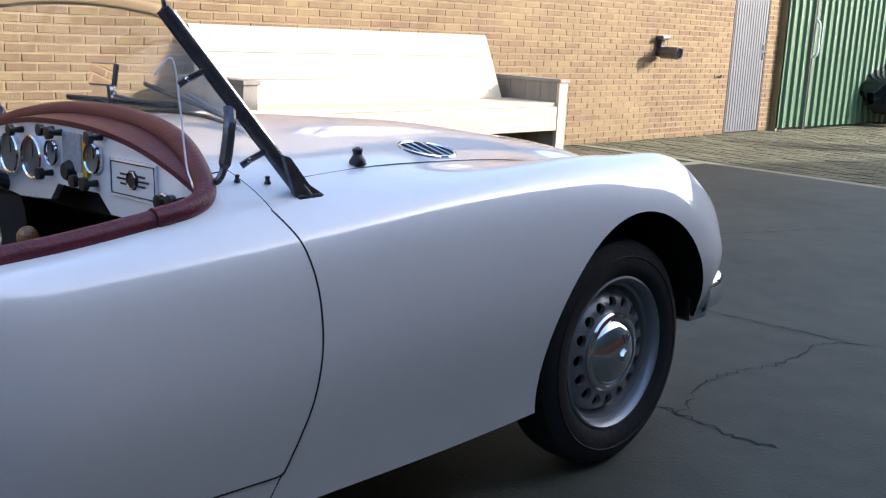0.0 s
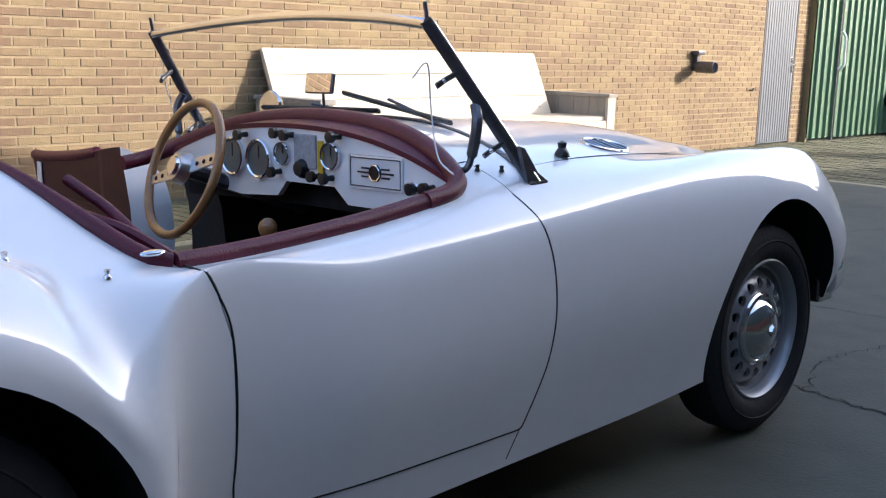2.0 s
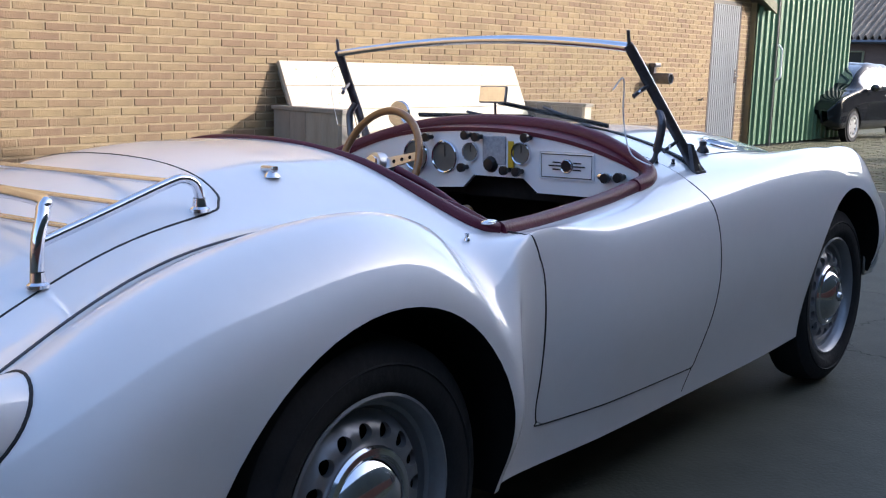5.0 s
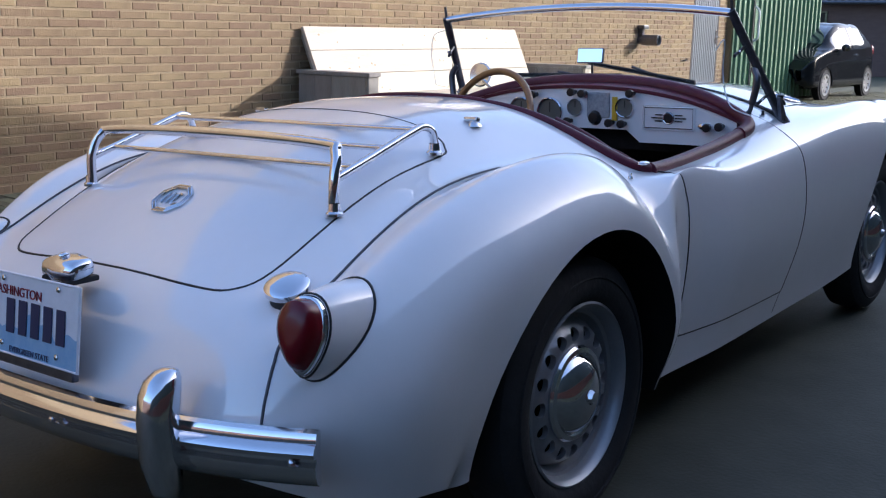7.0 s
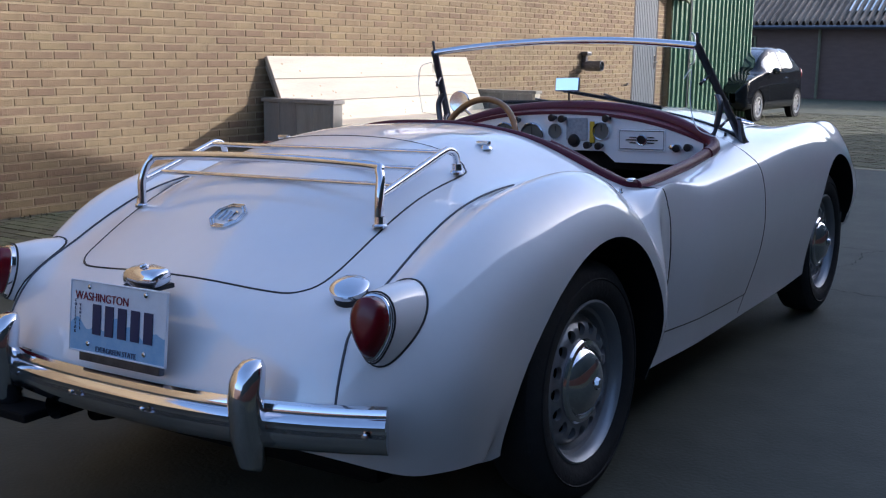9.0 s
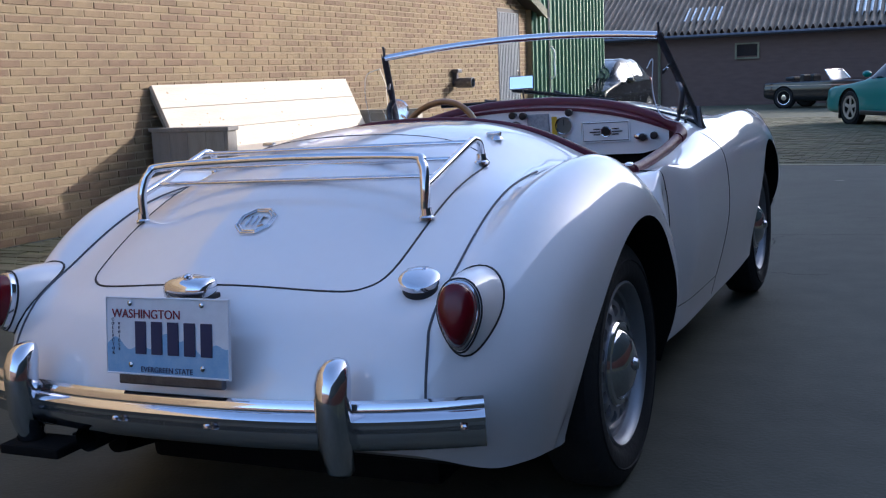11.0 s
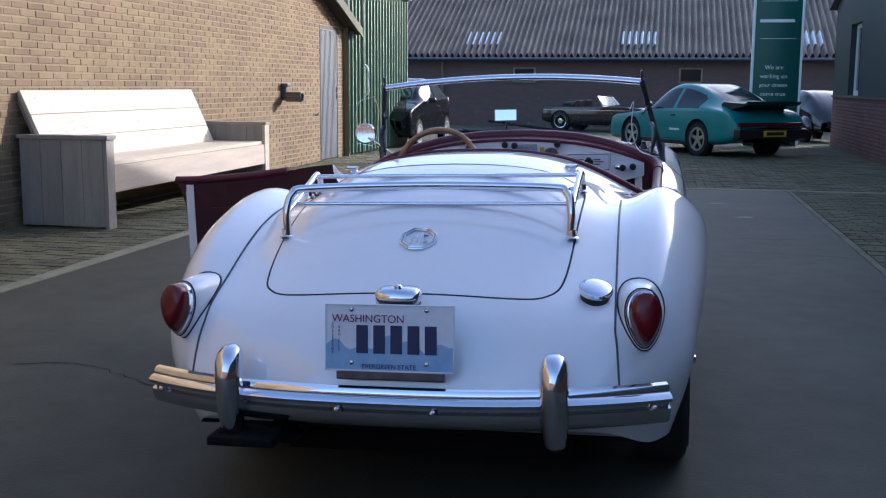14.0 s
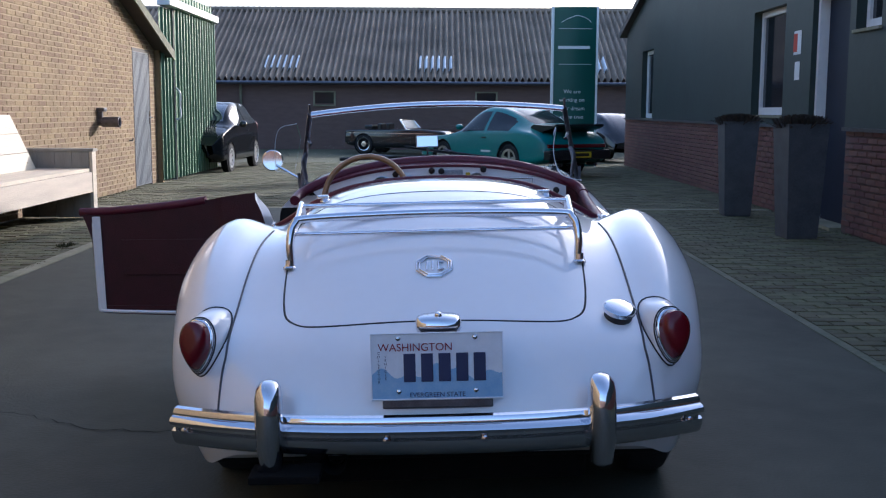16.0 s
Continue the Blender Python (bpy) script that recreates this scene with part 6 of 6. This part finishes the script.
sc = part("screen", box((-0.52, -0.004, 0.04), (0.52, 0.004, 0.36)), SCREEN_GLARE, open_car, "windscreen with its bright reflection painted in")
sc.matrix_local = pose(0, -1.50, 0.80, 40)
for sd in (1, -1):
    part("seat_back", box((sd * 0.32 - 0.22, -2.55, 0.70), (sd * 0.32 + 0.22, -2.40, 0.98), 0.05), BLACK_KNOB, open_car)
part("folded_hood", box((-0.58, -3.0, 0.80), (0.58, -2.7, 0.92), 0.05), BLACK_KNOB, open_car)
part("chrome_strip", box((0.757, -3.55, 0.655), (0.772, -0.3, 0.672)), CHROME, open_car)
part("rear_bumper", tube(smooth_line([(-0.70, -3.58, 0.46), (0, -3.74, 0.46), (0.70, -3.58, 0.46)], 6), 0.03, 8), CHROME, open_car)

hatch = thing("hatchback", placed((-0.72 * 0.88, -3.05 * 0.88), (-3.90, 18.4), (-0.05, -1.0)) @ Matrix.Scale(0.88, 4), "dark grey small hatchback parked behind the green gate", "car", "parked cars")
SH = [(0.0, 0.35, 0.55, 0.60, 0.60, 0.50), (0.10, 0.25, 0.70, 0.76, 0.74, 0.60), (0.5, 0.20, 0.85, 0.93, 0.80, 0.62), (0.9, 0.20, 0.92, 1.03, 0.81, 0.60), (1.3, 0.20, 0.95, 1.30, 0.82, 0.58), (1.7, 0.20, 0.96, 1.45, 0.82, 0.57), (2.4, 0.20, 0.97, 1.47, 0.82, 0.56), (3.0, 0.20, 0.98, 1.42, 0.81, 0.55), (3.35, 0.25, 0.95, 1.20, 0.78, 0.56), (3.5, 0.35, 0.70, 0.85, 0.70, 0.55)]


def hatch_glass(x, s, z, v):
    top = np.interp(s, [r[0] for r in SH], [r[3] for r in SH])
    waist = np.interp(s, [r[0] for r in SH], [r[2] for r in SH])
    return (waist + 0.03 < z < top - 0.08 and x > 0.55 and 1.15 < s < 3.2 and not 2.0 < s < 2.1) or (0.98 < s < 1.62 and x < 0.55) or (3.12 < s < 3.4 and x < 0.52 and z > 1.0)


part("body", shell(SH, HATCH_PAINT, hatch_glass, 72, ((0.70, 0.30, 0.33), (3.05, 0.30, 0.33)), BRIGHT_GLASS), None, hatch)
for s in (0.70, 3.05):
    for sd in (1, -1):
        road_wheel(hatch, sd * 0.735, s, 0.29, sd, ALU, 8)
for sd in (1, -1):
    part("door_mirror", ball((sd * 0.92, -1.35, 1.0), (0.09, 0.06, 0.07)), BLACK_PAINT, hatch)
    part("tail_lamp", ball((sd * 0.72, -3.40, 0.92), (0.06, 0.07, 0.13)), RED_LENS, hatch)
    part("door_handle", box((min(sd * 0.83, sd * 0.85), -2.3, 0.84), (max(sd * 0.83, sd * 0.85), -2.12, 0.87), 0.006), CHROME, hatch)

saloon = thing("vintage_saloon", placed((-0.62 * 0.74, -3.3 * 0.74), (3.72, 20.9), (-0.25, 0.97)) @ Matrix.Scale(0.74, 4), "black rounded vintage saloon car", "car", "parked cars")
SV = [(0.0, 0.30, 0.50, 0.54, 0.40, 0.30), (0.3, 0.24, 0.72, 0.82, 0.60, 0.40), (1.0, 0.22, 0.85, 0.98, 0.66, 0.44), (1.4, 0.22, 0.92, 1.25, 0.70, 0.48), (1.8, 0.22, 0.94, 1.46, 0.72, 0.50), (2.5, 0.22, 0.94, 1.48, 0.72, 0.50), (3.1, 0.22, 0.90, 1.25, 0.70, 0.46), (3.6, 0.26, 0.78, 0.92, 0.64, 0.42), (3.9, 0.32, 0.56, 0.62, 0.50, 0.36)]
part("body", shell(SV, BLACK_PAINT, lambda x, s, z, v: 1.0 < z < 1.34 and x > 0.48 and 1.6 < s < 2.9 and not 2.1 < s < 2.2), None, saloon)
for s in (0.75, 3.15):
    for sd in (1, -1):
        road_wheel(saloon, sd * 0.66, s, 0.33, sd, WORN_CHROME, 0)
        fd = part("fender", ball((sd * 0.68, -s, 0.42), (0.16, 0.52, 0.34), 20, 12), BLACK_PAINT, saloon, smooth=True)

# ---- bare tree far behind the barn ----
tree = thing("tree", pose(9.6, 46, 0), "bare winter tree behind the barn", "tree")
tr = random.Random(5)
bm = bmesh.new()


def branch(p, d, length, r, depth):
    q = p + d * length
    tube([p, p + d * length * 0.5 + Vector((tr.uniform(-0.1, 0.1), tr.uniform(-0.1, 0.1), 0)) * length * 0.3, q], [r, r * 0.8, r * 0.6], 5, bm=bm)
    if depth:
        for _ in range(3 if depth > 1 else 4):
            nd = (d + Vector((tr.uniform(-0.8, 0.8), tr.uniform(-0.8, 0.8), tr.uniform(-0.1, 0.6)))).normalized()
            branch(p + d * length * tr.uniform(0.6, 1.0), nd, length * tr.uniform(0.55, 0.75), r * 0.55, depth - 1)


branch(Vector((0, 0, 0)), Vector((0, 0, 1)), 3.2, 0.20, 5)
part("trunk", bm, BARK, tree)

# ---- pavers and bricks ----
pave("left_pavers", bed_left, -4.5, -3.07, -4.0, 9.05, None, "x")
pave("right_pavers", bed_right, 2.08, 3.95, -2.0, 9.05, (2.3, 3.3, 2.6, 8.6), "x")
pave("yard_pavers", bed_far, -4.6, 6.5, 9.18, 20.0, None, "x")

BRICK_L, BRICK_H = 0.222, 0.0625
rest, pieces = [], []
for c in range(54):
    y = -7.0 + (c % 2) * BRICK_L / 2
    z = c * BRICK_H
    while y < 13.3:
        a, b = y, min(y + BRICK_L, 13.32)
        y += BRICK_L
        if z + BRICK_H > verge(b) - 0.02 or b - a < 0.04:
            continue
        if z < 2.05 and b > 12.10 and a < 13.0:
            if a < 12.10 - 0.05:
                b = 12.10
            elif b > 13.05:
                a = 13.0
            else:
                continue
        out = -4.500 + rng.uniform(-0.002, 0.002)
        lo, hi = (-4.512, a + 0.005, z + 0.005), (out, b - 0.005, z + BRICK_H - 0.005)
        if 1.6 < a < 4.2 and 0.55 < z < 1.9 and b - a > BRICK_L - 0.001 and len(pieces) < 300:
            pieces.append((lo, hi))
        else:
            rest.append((lo, hi, 0.004, "x"))
tagged(part("bricks", boxes_mesh("bricks", rest), BRICK, wall_west), kind="stuff")
me = boxes_mesh("brick", [((-0.012, 0, 0), (0, BRICK_L - 0.01, BRICK_H - 0.01), 0.004, "x")])
me.materials.append(BRICK_PIECE)
for lo, hi in pieces:
    ob = new("brick", me)
    ob.parent = wall_west
    ob.location = (hi[0], lo[1], lo[2])
